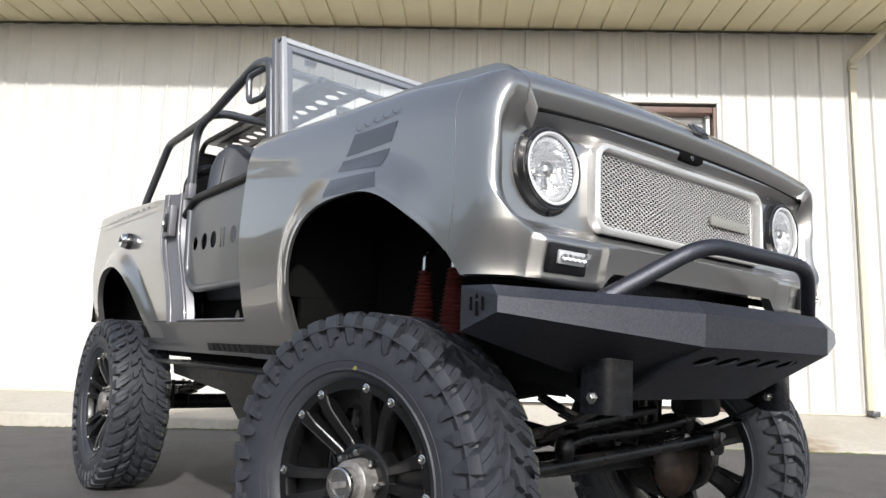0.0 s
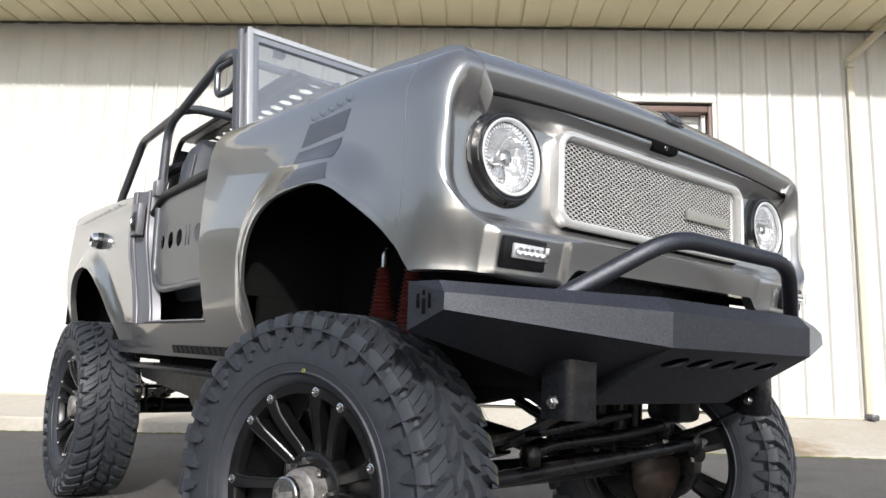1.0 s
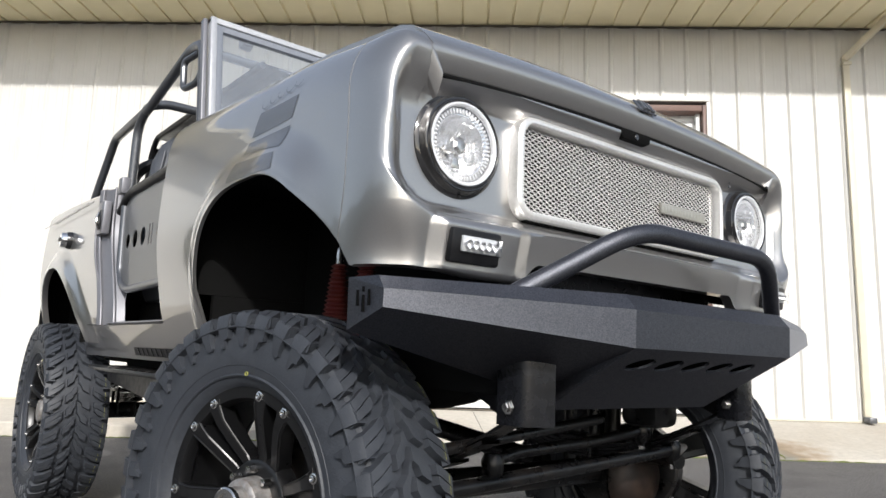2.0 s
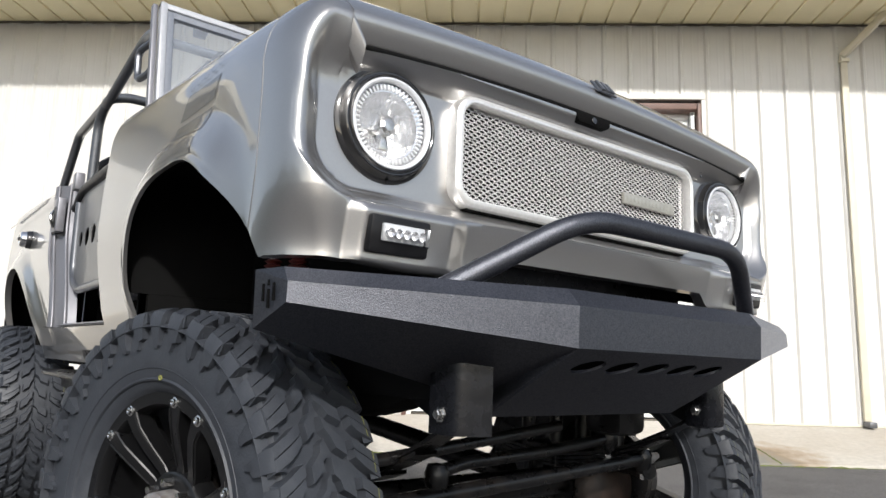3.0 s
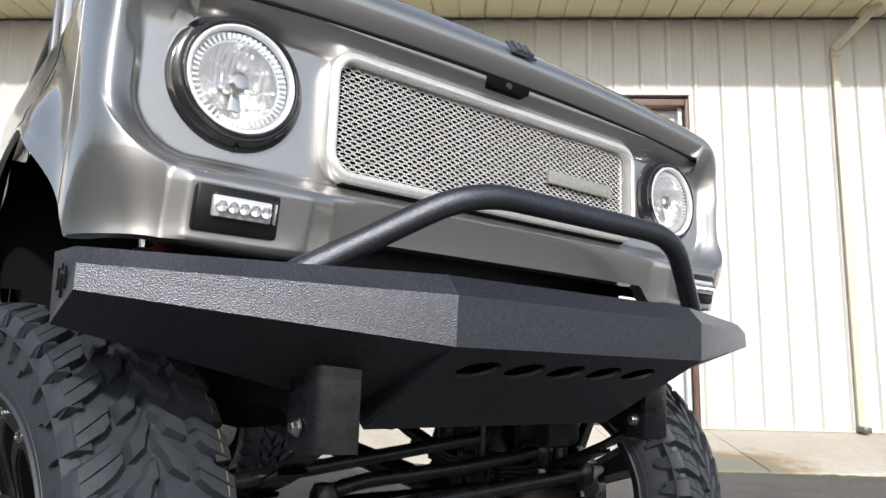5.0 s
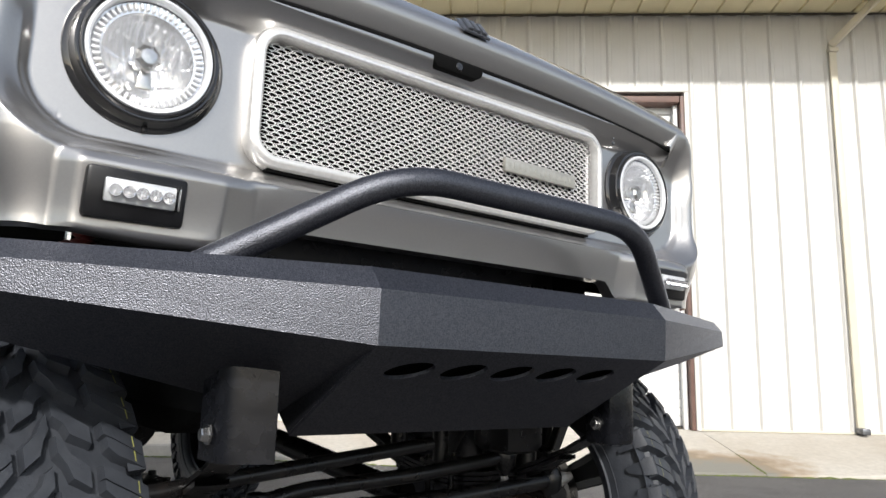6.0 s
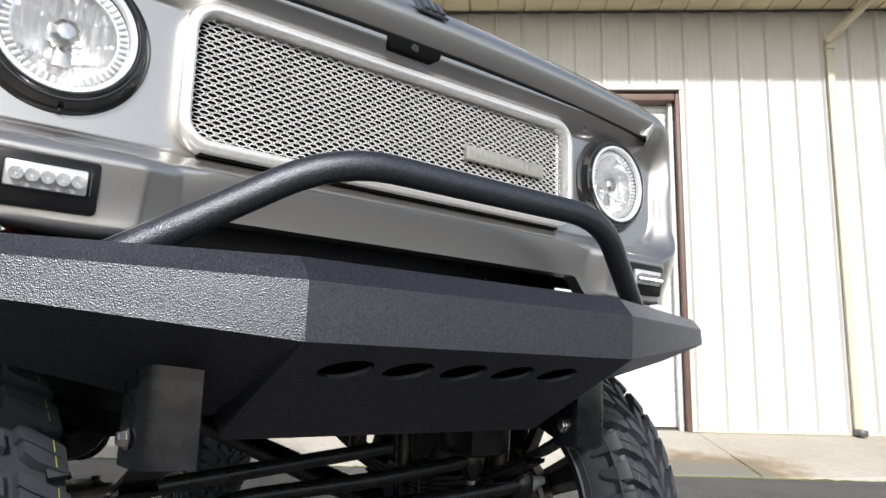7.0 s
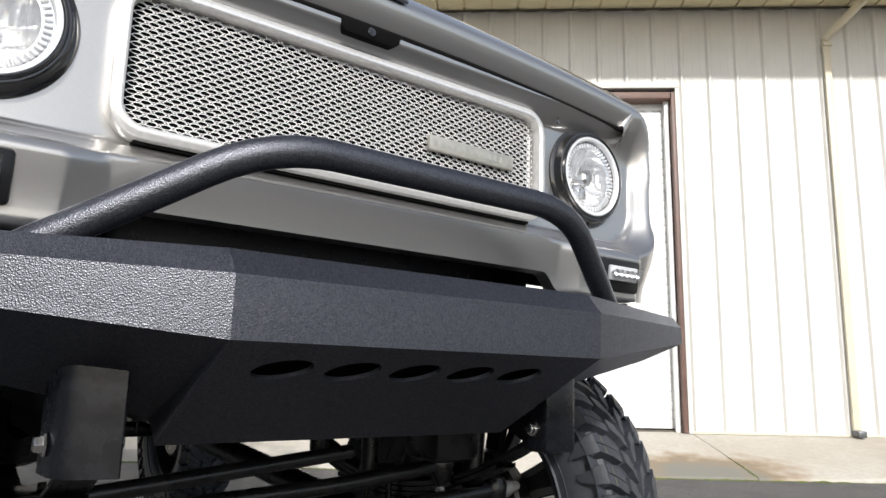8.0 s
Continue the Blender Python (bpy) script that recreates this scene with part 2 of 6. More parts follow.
def glass_mat(name, rough=0.0, ior=1.45, color=(1, 1, 1), veil=0.0):
    """A thin clear pane: what lies behind shows through, with a gloss that grows at grazing angles."""
    m = bpy.data.materials.new(name)
    m.use_nodes = True
    nt = m.node_tree
    nt.nodes.clear()
    out = nt.nodes.new("ShaderNodeOutputMaterial")
    clear = nt.nodes.new("ShaderNodeBsdfTransparent")
    clear.inputs["Color"].default_value = (*color, 1)
    gloss = nt.nodes.new("ShaderNodeBsdfGlossy")
    gloss.inputs["Roughness"].default_value = rough
    fr = nt.nodes.new("ShaderNodeFresnel")
    fr.inputs["IOR"].default_value = ior
    mix = nt.nodes.new("ShaderNodeMixShader")
    nt.links.new(fr.outputs[0], mix.inputs[0])
    nt.links.new(clear.outputs[0], mix.inputs[1])
    nt.links.new(gloss.outputs[0], mix.inputs[2])
    last = mix
    # Pale blue film: some dust, plus the sky's reflection put in as colour.
    if veil:
        film = nt.nodes.new("ShaderNodeBsdfDiffuse")
        film.inputs["Color"].default_value = (0.60, 0.65, 0.72, 1)
        n = nt.nodes.new("ShaderNodeTexNoise")
        n.inputs["Scale"].default_value, n.inputs["Detail"].default_value = 6, 5
        r = nt.nodes.new("ShaderNodeMapRange")
        r.inputs["To Min"].default_value, r.inputs["To Max"].default_value = veil * 0.6, veil * 1.4
        nt.links.new(n.outputs["Fac"], r.inputs["Value"])
        last = nt.nodes.new("ShaderNodeMixShader")
        nt.links.new(r.outputs["Result"], last.inputs[0])
        nt.links.new(mix.outputs[0], last.inputs[1])
        nt.links.new(film.outputs[0], last.inputs[2])
    nt.links.new(last.outputs[0], out.inputs["Surface"])
    return m


GLASS = glass_mat("windscreen_glass", 0.0, 2.2, (0.86, 0.90, 0.93), 0.20)
LENS = glass_mat("lamp_lens", 0.02, 1.5)


# ---- mesh helpers ----
def smooth(me, angle=35):
    me.polygons.foreach_set("use_smooth", [True] * len(me.polygons))
    me.set_sharp_from_angle(angle=radians(angle))


def part(name, bm, material, parent=None, label="", angle=35, m=None):
    if m is not None:
        bmesh.ops.transform(bm, matrix=m, verts=bm.verts)
    bmesh.ops.recalc_face_normals(bm, faces=bm.faces)
    me = bpy.data.meshes.new(name)
    bm.to_mesh(me)
    bm.free()
    me.materials.append(material)
    smooth(me, angle)
    ob = new(name, me)
    if parent:
        ob.parent = parent
    if label:
        ob["label"] = label
    return ob


def group_part(name, parent, label="", m=None):
    ob = new(name)
    ob.empty_display_size = 0.1
    ob.parent = parent
    if m is not None:
        ob.matrix_basis = m
    if label:
        ob["label"] = label
    return ob


def box(bm, lo, hi, bevel=0.0, m=None):
    """An axis-aligned box from corner lo to corner hi, with its edges broken."""
    c = [(lo[i] + hi[i]) / 2 for i in range(3)]
    s = [abs(hi[i] - lo[i]) for i in range(3)]
    r = bmesh.ops.create_cube(bm, size=1, matrix=Matrix.Translation(c) @ Matrix.Diagonal((*s, 1)))
    vs = r["verts"]
    if bevel:
        es = list({e for v in vs for e in v.link_edges})
        out = bmesh.ops.bevel(bm, geom=es, offset=bevel, segments=2, profile=0.5, affect="EDGES")
        vs = list({v for f in out["faces"] for v in f.verts} | {v for v in vs if v.is_valid})
    if m is not None:
        bmesh.ops.transform(bm, matrix=m, verts=[v for v in vs if v.is_valid])
    return bm


def rounded(pts, radius, steps=6):
    """The polyline pts with its inner corners rounded."""
    pts = [Vector(p) for p in pts]
    out = [pts[0]]
    for a, b, c in zip(pts, pts[1:], pts[2:]):
        d1, d2 = (a - b), (c - b)
        r = min(radius, d1.length * 0.49, d2.length * 0.49)
        p, q = b + d1.normalized() * r, b + d2.normalized() * r
        for i in range(steps + 1):
            t = i / steps
            out.append(p * (1 - t) ** 2 + b * 2 * t * (1 - t) + q * t * t)
    out.append(pts[-1])
    return out


def tube(bm, pts, r, n=12, radius=0.0, caps=True, taper=None):
    """A round tube along pts. taper: radii at the points."""
    pts = rounded(pts, radius) if radius else [Vector(p) for p in pts]
    rings = []
    up = None
    for i, p in enumerate(pts):
        d = (pts[min(i + 1, len(pts) - 1)] - pts[max(i - 1, 0)]).normalized()
        if up is None:
            up = d.orthogonal().normalized()
        up = (up - d * up.dot(d)).normalized()
        side = d.cross(up)
        rad = taper[i] if taper else r
        rings.append([bm.verts.new(p + (up * math.cos(a) + side * math.sin(a)) * rad) for a in (2 * math.pi * k / n for k in range(n))])
    for a, b in zip(rings, rings[1:]):
        for k in range(n):
            bm.faces.new((a[k], a[(k + 1) % n], b[(k + 1) % n], b[k]))
    if caps:
        bm.faces.new(rings[0])
        bm.faces.new(rings[-1])
    return bm


def lathe(bm, profile, n=48, axis="x", m=None, closed=False):
    """Profile points (along the axis, radius) turned round the axis."""
    rings = []
    for h, r in profile:
        ring = []
        for k in range(n):
            a = 2 * math.pi * k / n
            c, s = math.cos(a) * r, math.sin(a) * r
            p = {"x": (h, c, s), "y": (c, h, s), "z": (c, s, h)}[axis]
            ring.append(bm.verts.new(p))
        rings.append(ring)
    pairs = list(zip(rings, rings[1:])) + ([(rings[-1], rings[0])] if closed else [])
    for a, b in pairs:
        for k in range(n):
            bm.faces.new((a[k], a[(k + 1) % n], b[(k + 1) % n], b[k]))
    if m is not None:
        bmesh.ops.transform(bm, matrix=m, verts=[v for r in rings for v in r])
    return rings


def prism(bm, poly, depth, m=None, bevel=0.0):
    """A polygon in the xy plane with thickness along z, from z = 0 to depth."""
    a = [bm.verts.new((x, y, 0)) for x, y in poly]
    b = [bm.verts.new((x, y, depth)) for x, y in poly]
    n = len(poly)
    fs = [bm.faces.new(a), bm.faces.new(b)]
    for k in range(n):
        fs.append(bm.faces.new((a[k], a[(k + 1) % n], b[(k + 1) % n], b[k])))
    vs = a + b
    if bevel:
        es = list({e for f in fs for e in f.edges})
        out = bmesh.ops.bevel(bm, geom=es, offset=bevel, segments=2, profile=0.5, affect="EDGES")
        vs = list({v for f in out["faces"] for v in f.verts} | {v for v in vs if v.is_valid})
    if m is not None:
        bmesh.ops.transform(bm, matrix=m, verts=[v for v in vs if v.is_valid])
    return bm


def holed_cells(bm, cells, thick, m=None, n=16):
    """A plate in the xy plane made of cells (cx, cy, w, h, hole_a, hole_b), each with an oval hole."""
    made = []
    for cx, cy, w, h, ha, hb in cells:
        outer, inner = [], []
        angles = sorted([2 * math.pi * (k + 0.5) / n for k in range(n)] + [math.atan2(j * h, i * w) % (2 * math.pi) for i in (-1, 1) for j in (-1, 1)])
        for a in angles:
            c, s = math.cos(a), math.sin(a)
            q = min(w / 2 / max(1e-9, abs(c)), h / 2 / max(1e-9, abs(s)))
            outer.append((cx + c * q, cy + s * q))
            inner.append((cx + c * ha, cy + s * hb))
        vo = [[bm.verts.new((x, y, z)) for x, y in outer] for z in (0, -thick)]
        vi = [[bm.verts.new((x, y, z)) for x, y in inner] for z in (0, -thick)]
        for k in range(len(angles)):
            j = (k + 1) % len(angles)
            bm.faces.new((vo[0][k], vo[0][j], vi[0][j], vi[0][k]))
            bm.faces.new((vo[1][j], vo[1][k], vi[1][k], vi[1][j]))
            bm.faces.new((vi[0][k], vi[0][j], vi[1][j], vi[1][k]))
        made += vo[0] + vo[1] + vi[0] + vi[1]
    if m is not None:
        bmesh.ops.transform(bm, matrix=m, verts=made)
    return bm


def mirrored(bm):
    """Adds the mirror image across x = 0."""
    r = bmesh.ops.duplicate(bm, geom=bm.verts[:] + bm.edges[:] + bm.faces[:])
    vs = [g for g in r["geom"] if isinstance(g, bmesh.types.BMVert)]
    for v in vs:
        v.co.x = -v.co.x
    bmesh.ops.reverse_faces(bm, faces=[g for g in r["geom"] if isinstance(g, bmesh.types.BMFace)])
    return bm


def grid(bm, rows):
    """Quads over rows of points; returns the rows of vertices."""
    vs = [[bm.verts.new(p) for p in row] for row in rows]
    for a, b in zip(vs, vs[1:]):
        for k in range(len(a) - 1):
            bm.faces.new((a[k], a[k + 1], b[k + 1], b[k]))
    return vs


def sstep(a, b, x):
    t = min(1.0, max(0.0, (x - a) / (b - a)))
    return t * t * (3 - 2 * t)


# ---- building and ground ----
WALL_YAW, WALL_LEAN = -40.5, -0.87
MB = Matrix.Translation((5.467, 3.121, 0)) @ pose(0, 0, 0, 0, 0, WALL_YAW) @ pose(0, 0, 0, 0, WALL_LEAN, 0)
MBI = MB.inverted()
PITCH, EAVE, BASE, OVER, KERB = 0.2835, 4.64, 0.28, 1.135, -1.2
DOOR_L, DOOR_R, DOOR_T = -3.1, 0.0, 3.66
RIB, WEST = 1.555, -13.0


def ground_z(x, y):
    dx, dy = max(0, abs(x) - 0.95), max(0, -0.2 - y, y - 4.0)
    w = sstep(0.4, 3.0, math.hypot(dx, dy))
    q = MBI @ Vector((x, y, 0))
    return w * (0.025 + 0.0152 * min(6, max(-10, q.x)) * 1.0)


def build_ground():
    far = [-3000, -400, -90, -30, -16, -12]
    line = far + [-10 + 0.5 * k for k in range(45)] + [13, 17, 30, 90, 400, 3000]
    bm = bmesh.new()
    grid(bm, [[(x, y, ground_z(x, y)) for x in line] for y in line])
    ob = part("ground", bm, ASPHALT)
    tagged(ob, "worn dark grey asphalt yard with patchy stains", "ground", kind="structure")


build_ground()


def place(ob):
    ob.matrix_basis = MB
    return ob


def slab_z(y, u):
    """Height of the walk's top: a kerb to the one side, a ramp in front of the door."""
    k = 1 - sstep(-4.6, -3.2, u) + sstep(0.65, 2.2, u)
    edge = 0.045 + 0.115 * min(1, k)
    t = -y / -KERB
    return BASE + (edge - BASE) * (t ** 1.1 if t > 0 else 0)


def build_walk():
    ob = new("pavement")
    ob.matrix_basis = MB
    tagged(ob, "old stained concrete walk with a mossy kerb along the wall", "pavement", kind="structure")
    joints = [-32, -28, -24, -20, -16.4, -12.7, -9, -7.9, -6.0, -4.2, -2.4, -0.9, 0.18, 2.3, 4.6, 7, 10, 13]
    for a, b in zip(joints, joints[1:]):
        bm = bmesh.new()
        us = [a - 0.10 + 0.003 + (b - a - 0.006) * k / 12 for k in range(13)]
        ys = [0.1 + (KERB - 0.1) * k / 10 for k in range(11)]
        top = [[(u - 0.13 * y, y, slab_z(min(y, 0), u) + 0.004 * noise.noise((u * 2, y * 2, 1))) for u in us] for y in ys]
        edge = top[-1]
        skirt = [[(u, y - 0.012, z - 0.014) for u, y, z in edge], [(u, y - 0.02, -0.25) for u, y, z in edge]]
        grid(bm, top + skirt)
        part("slab", bm, CONCRETE, ob)
    rng = random.Random(5)
    bm = bmesh.new()
    u = -12.0
    while u < 8:
        w = rng.uniform(0.02, 0.07)
        if rng.random() < (0.9 if u < -3.5 else 0.62):
            y = KERB - 0.02 - rng.uniform(0.0, 0.03)
            p = MB @ Vector((u, y, 0))
            z = (MBI @ Vector((p.x, p.y, ground_z(p.x, p.y)))).z
            s = rng.uniform(0.007, 0.018)
            bmesh.ops.create_icosphere(bm, subdivisions=1, radius=1, matrix=Matrix.Translation((u, y, z)) @ Matrix.Diagonal((w, s, s * rng.uniform(0.4, 0.9), 1)))
        u += w * rng.uniform(0.5, 1.1)
    for k in range(60):
        y = -0.72 - 0.48 * (k / 59) ** 0.7
        s = rng.uniform(0.003, 0.010)
        bmesh.ops.create_icosphere(bm, subdivisions=1, radius=1, matrix=Matrix.Translation((0.08 - 0.13 * y + rng.uniform(-0.008, 0.008), y, slab_z(y, 0.1))) @ Matrix.Diagonal((s, s * 1.8, s * 0.4, 1)))
    m = place(part("moss", bm, MOSS))
    tagged(m, "bright green moss and grass along the kerb's foot", "moss", kind="stuff")


build_walk()


def panel_profile(n, first=0.0):
    """The ribbed sheet's outline over n ribs, as (u, out), from first on."""
    pts = [(0, 0)]
    r = PITCH - 0.062
    for k in range(n):
        o = k * PITCH
        pts += [(o + 0.078, 0), (o + 0.085, 0.0018), (o + 0.097, 0.0018), (o + 0.104, 0), (o + 0.152, 0), (o + 0.160, 0.0018), (o + 0.175, 0.0018), (o + 0.183, 0),
                (o + r - 0.010, 0), (o + r - 0.008, -0.002), (o + r - 0.005, -0.002), (o + r - 0.003, 0), (o + r + 0.016, 0.021), (o + r + 0.039, 0.021), (o + r + 0.059, 0.0)]
    pts.append((n * PITCH, 0))
    return [(u, o) for u, o in pts if u >= first]


def panel_mesh(name, n, z0, z1, first=0.0):
    bm = bmesh.new()
    zs = [z0, z1]
    prof = panel_profile(n, first)
    grid(bm, [[(u, -o, z) for u, o in prof] for z in zs])
    grid(bm, [[(u, -o + 0.012, z) for u, o in ((first, 0), (n * PITCH, 0))] for z in zs])
    for z in (0.36, 1.2, 2.35, 3.55, 4.2):
        if z0 < z < z1:
            for k in range(n):
                bmesh.ops.create_icosphere(bm, subdivisions=1, radius=0.006, matrix=Matrix.Translation((k * PITCH + PITCH - 0.053, -0.008, z)))
    bmesh.ops.recalc_face_normals(bm, faces=bm.faces)
    me = bpy.data.meshes.new(name)
    bm.to_mesh(me)
    bm.free()
    me.materials.append(WALLPAINT)
    return me


def build_wall():
    wall = new("wall_north")
    wall.matrix_basis = MB
    tagged(wall, "cream ribbed sheet metal wall in bright sun", "wall", kind="structure")
    full, over = panel_mesh("panel", 3, BASE + 0.015, EAVE), panel_mesh("panel_over", 3, DOOR_T + 0.13, EAVE)
    edge = panel_mesh("panel_edge", 1, BASE + 0.015, DOOR_T + 0.13, 0.205)
    step = 3 * PITCH
    first = RIB - 4 * PITCH - (PITCH - 0.034)
    ob = new("panel", edge)
    ob.parent, ob.location = wall, (first - PITCH, 0, 0)
    u = first
    while u < 13:
        ob = new("panel", full)
        ob.parent, ob.location = wall, (u, 0, 0)
        u += step
    u = first - step
    while u > WEST:
        inside = u + step > DOOR_L and u < DOOR_R
        ob = new("panel", over if inside else full)
        ob.parent, ob.location = wall, (u, 0, 0)
        u -= step
    bm = bmesh.new()
    box(bm, (WEST, 0.03, 0), (DOOR_L - 0.9, 0.25, EAVE + 0.4))
    box(bm, (DOOR_R + 0.08, 0.03, 0), (13, 0.25, EAVE + 0.4))
    box(bm, (DOOR_L - 0.9, 0.03, DOOR_T + 0.13), (DOOR_R + 0.08, 0.25, EAVE + 0.4))
    part("framing", bm, WALLPAINT, wall)
    bm = bmesh.new()
    box(bm, (WEST, -0.035, BASE - 0.002), (DOOR_L - 0.1, 0.005, BASE + 0.02), 0.003)
    box(bm, (DOOR_R + 0.098, -0.035, BASE - 0.002), (13, 0.005, BASE + 0.02), 0.003)
    tagged(place(part("trim", bm, TRIM)), "pale metal base trim of the wall", "trim", kind="structure")


build_wall()


def build_shutter():
    door = new("door_1")
    door.matrix_basis = MB
    tagged(door, "closed white roll-up shutter door in a brown steel frame", "door", kind="structure")
    bm = bmesh.new()
    h = 0.088
    prof = [(0, 0), (0.010, -0.003), (0.026, -0.005), (0.060, -0.005), (0.076, -0.0035), (h - 0.002, 0)]
    grid(bm, [[(u, 0.14 + o, z) for z, o in prof] for u in (DOOR_L - 0.02, DOOR_R - 0.03)])
    bmesh.ops.recalc_face_normals(bm, faces=bm.faces)
    me = bpy.data.meshes.new("slat")
    bm.to_mesh(me)
    bm.free()
    me.materials.append(DOORWHITE)
    smooth(me, 30)
    z = BASE + 0.03
    while z < DOOR_T:
        ob = new("slat", me)
        ob.parent, ob.location = door, (0, 0, z)
        z += h
    # The bar's dark colour paints the shaded gap below the door.
    bm = bmesh.new()
    box(bm, (DOOR_L, 0.11, BASE - 0.01), (DOOR_R - 0.03, 0.16, BASE + 0.016), 0.004)
    part("bottom_bar", bm, SEAMDARK, door, "bottom bar darkened as the shaded gap under the shutter")
    bm = bmesh.new()
    box(bm, (DOOR_R + 0.010, -0.03, BASE), (DOOR_R + 0.05, 0.2, DOOR_T + 0.05), 0.004)
    box(bm, (DOOR_L - 0.05, -0.03, BASE), (DOOR_L - 0.004, 0.2, DOOR_T + 0.05), 0.004)
    box(bm, (DOOR_L - 0.003, -0.03, DOOR_T - 0.02), (DOOR_R + 0.003, 0.2, DOOR_T + 0.05), 0.004)
    part("frame", bm, FRAMEBROWN, door, "brown painted steel frame")
    for u in (DOOR_L + 0.020, DOOR_R - 0.020):
        bm = bmesh.new()
        box(bm, (u - 0.023, 0.05, BASE), (u + 0.023, 0.115, DOOR_T - 0.021), 0.004)
        part("guide_rail", bm, DOORWHITE, door)
    bm = bmesh.new()
    box(bm, (DOOR_R + 0.052, -0.036, BASE), (DOOR_R + 0.096, 0.02, DOOR_T + 0.09), 0.004)
    box(bm, (DOOR_L - 0.14, -0.036, BASE), (DOOR_L - 0.052, 0.02, DOOR_T + 0.09), 0.004)
    box(bm, (DOOR_L - 0.14, -0.038, DOOR_T + 0.092), (DOOR_R + 0.096, 0.02, DOOR_T + 0.15), 0.004)
    part("casing", bm, WALLPAINT, door)


build_shutter()


def build_eave():
    bm = bmesh.new()
    prof = []
    u0 = RIB - 51 * PITCH - (PITCH - 0.034)
    for k in range(93):
        o = u0 + k * PITCH
        prof += [(o, 0), (o + 0.234, 0), (o + 0.238, 0.022), (o + 0.261, 0.022), (o + 0.265, 0)]
    grid(bm, [[(u, y, EAVE + o) for u, o in prof] for y in (0.02, -OVER)])
    grid(bm, [[(u, y, EAVE + 0.08) for u in (WEST, 13.4)] for y in (0.25, -OVER)])
    ob = place(part("ceiling", bm, SOFFIT, angle=20))
    tagged(ob, "beige ribbed metal soffit under the eave", "soffit", kind="structure")
    bm = bmesh.new()
    box(bm, (WEST, -OVER - 0.13, EAVE - 0.03), (13.4, -OVER, EAVE + 0.14), 0.01)
    ob = place(part("gutter", bm, TRIM))
    tagged(ob, "pale metal gutter along the eave", "gutter", kind="structure")
    # Closure strip; its dark colour also carries the shadow under the soffit.
    bm = bmesh.new()
    box(bm, (WEST, -0.050, EAVE - 0.022), (13, -0.030, EAVE - 0.008), 0.002)
    k = 0
    while k < 91:
        u = u0 + (k + 0.38) * PITCH
        box(bm, (u - 0.075, -0.054, EAVE - 0.032), (u + 0.075, -0.034, EAVE - 0.020), 0.004)
        k += 1
    ob = place(part("trim", bm, SEAMDARK))
    tagged(ob, "thin closure strip at the wall's top, darkened with the gap's shade", "trim", kind="structure")
    bm = bmesh.new()
    grid(bm, [[(WEST, -OVER, EAVE + 0.12), (13.5, -OVER, EAVE + 0.12)], [(WEST, 6, EAVE + 1.2), (13.5, 6, EAVE + 1.2)], [(WEST, 12, BASE), (13.5, 12, BASE)]])
    ob = place(part("roof", bm, TRIM))
    tagged(ob, "metal roof of the building", "roof", kind="structure")


build_eave()


def build_woods():
    """The wooded rise beyond the building's end, which the bright paint mirrors."""
    bm = bmesh.new()
    rows = []
    for j in range(14):
        t = j / 13
        row = []
        for k in range(130):
            y = -70 + 130 * k / 129
            top = 10.5 + 2.4 * noise.noise((y * 0.09, 3, 0)) + 1.6 * noise.noise((y * 0.33, 7, 0)) + 0.7 * noise.noise((y * 1.1, 9, 0))
            bulge = 5 * (t ** 1.5) + 1.6 * noise.noise((y * 0.4, t * 6, 5)) + 0.7 * noise.noise((y * 1.3, t * 14, 8))
            row.append((-44 - bulge, y, -0.6 + top * t))
        rows.append(row)
    grid(bm, rows)
    tagged(place(part("woods", bm, FOLIAGE, angle=180)), "dense dark green woods beyond the building", "woods", kind="stuff")


build_woods()


def build_downspout():
    sp = new("downspout")
    sp.matrix_basis = MB @ Matrix.Translation((1.598, -0.03, BASE))
    tagged(sp, "cream square downspout with an elbow on the wall", "downspout")
    bm = bmesh.new()
    box(bm, (-0.036, -0.040, 0.06), (0.036, -0.002, 4.0), 0.008)
    part("pipe", bm, TRIM, sp)
    bm = bmesh.new()
    a, b = Vector((0, -0.05, 3.99)), Vector((0.36, -0.30, 4.37))
    d = (b - a).normalized()
    m = Matrix.Translation(a) @ d.to_track_quat("Z", "Y").to_matrix().to_4x4()
    box(bm, (-0.034, -0.034, -0.03), (0.034, 0.034, (b - a).length), 0.008, m)
    part("elbow", bm, TRIM, sp)
    bm = bmesh.new()
    box(bm, (-0.046, -0.072, 3.90), (0.046, 0.0, 3.94), 0.005)
    part("strap", bm, TRIM, sp)
    bm = bmesh.new()
    box(bm, (-0.040, -0.13, 0.0), (0.040, -0.004, 0.06), 0.01)
    part("shoe", bm, TUBE, sp, "dark outlet shoe")


build_downspout()


# ---- the truck ----
truck = new("off_road_truck")
tagged(truck, "lifted vintage gunmetal grey off-road truck with open top, on asphalt", "truck")
HW, LAMP_X, LAMP_Z = 0.80, 0.588, 1.25
F_HUB, R_HUB, HUB_Z, TYRE_R = 0.549, 3.09, 0.446, 0.446
STEER = 15.5


def arch_front(y):
    """Lower edge of the front fender's side."""
    if y < 0.13:
        return 0.970
    if y < 0.58:
        t = (0.58 - y) / 0.45
        return 0.970 + 0.254 * max(0.0, 1 - t ** 1.9) ** 0.95
    if y < 1.005:
        t = (y - 0.58) / 0.425
        return 0.74 + 0.484 * max(0.0, 1 - t ** 3.2) ** 0.33
    return 0.74


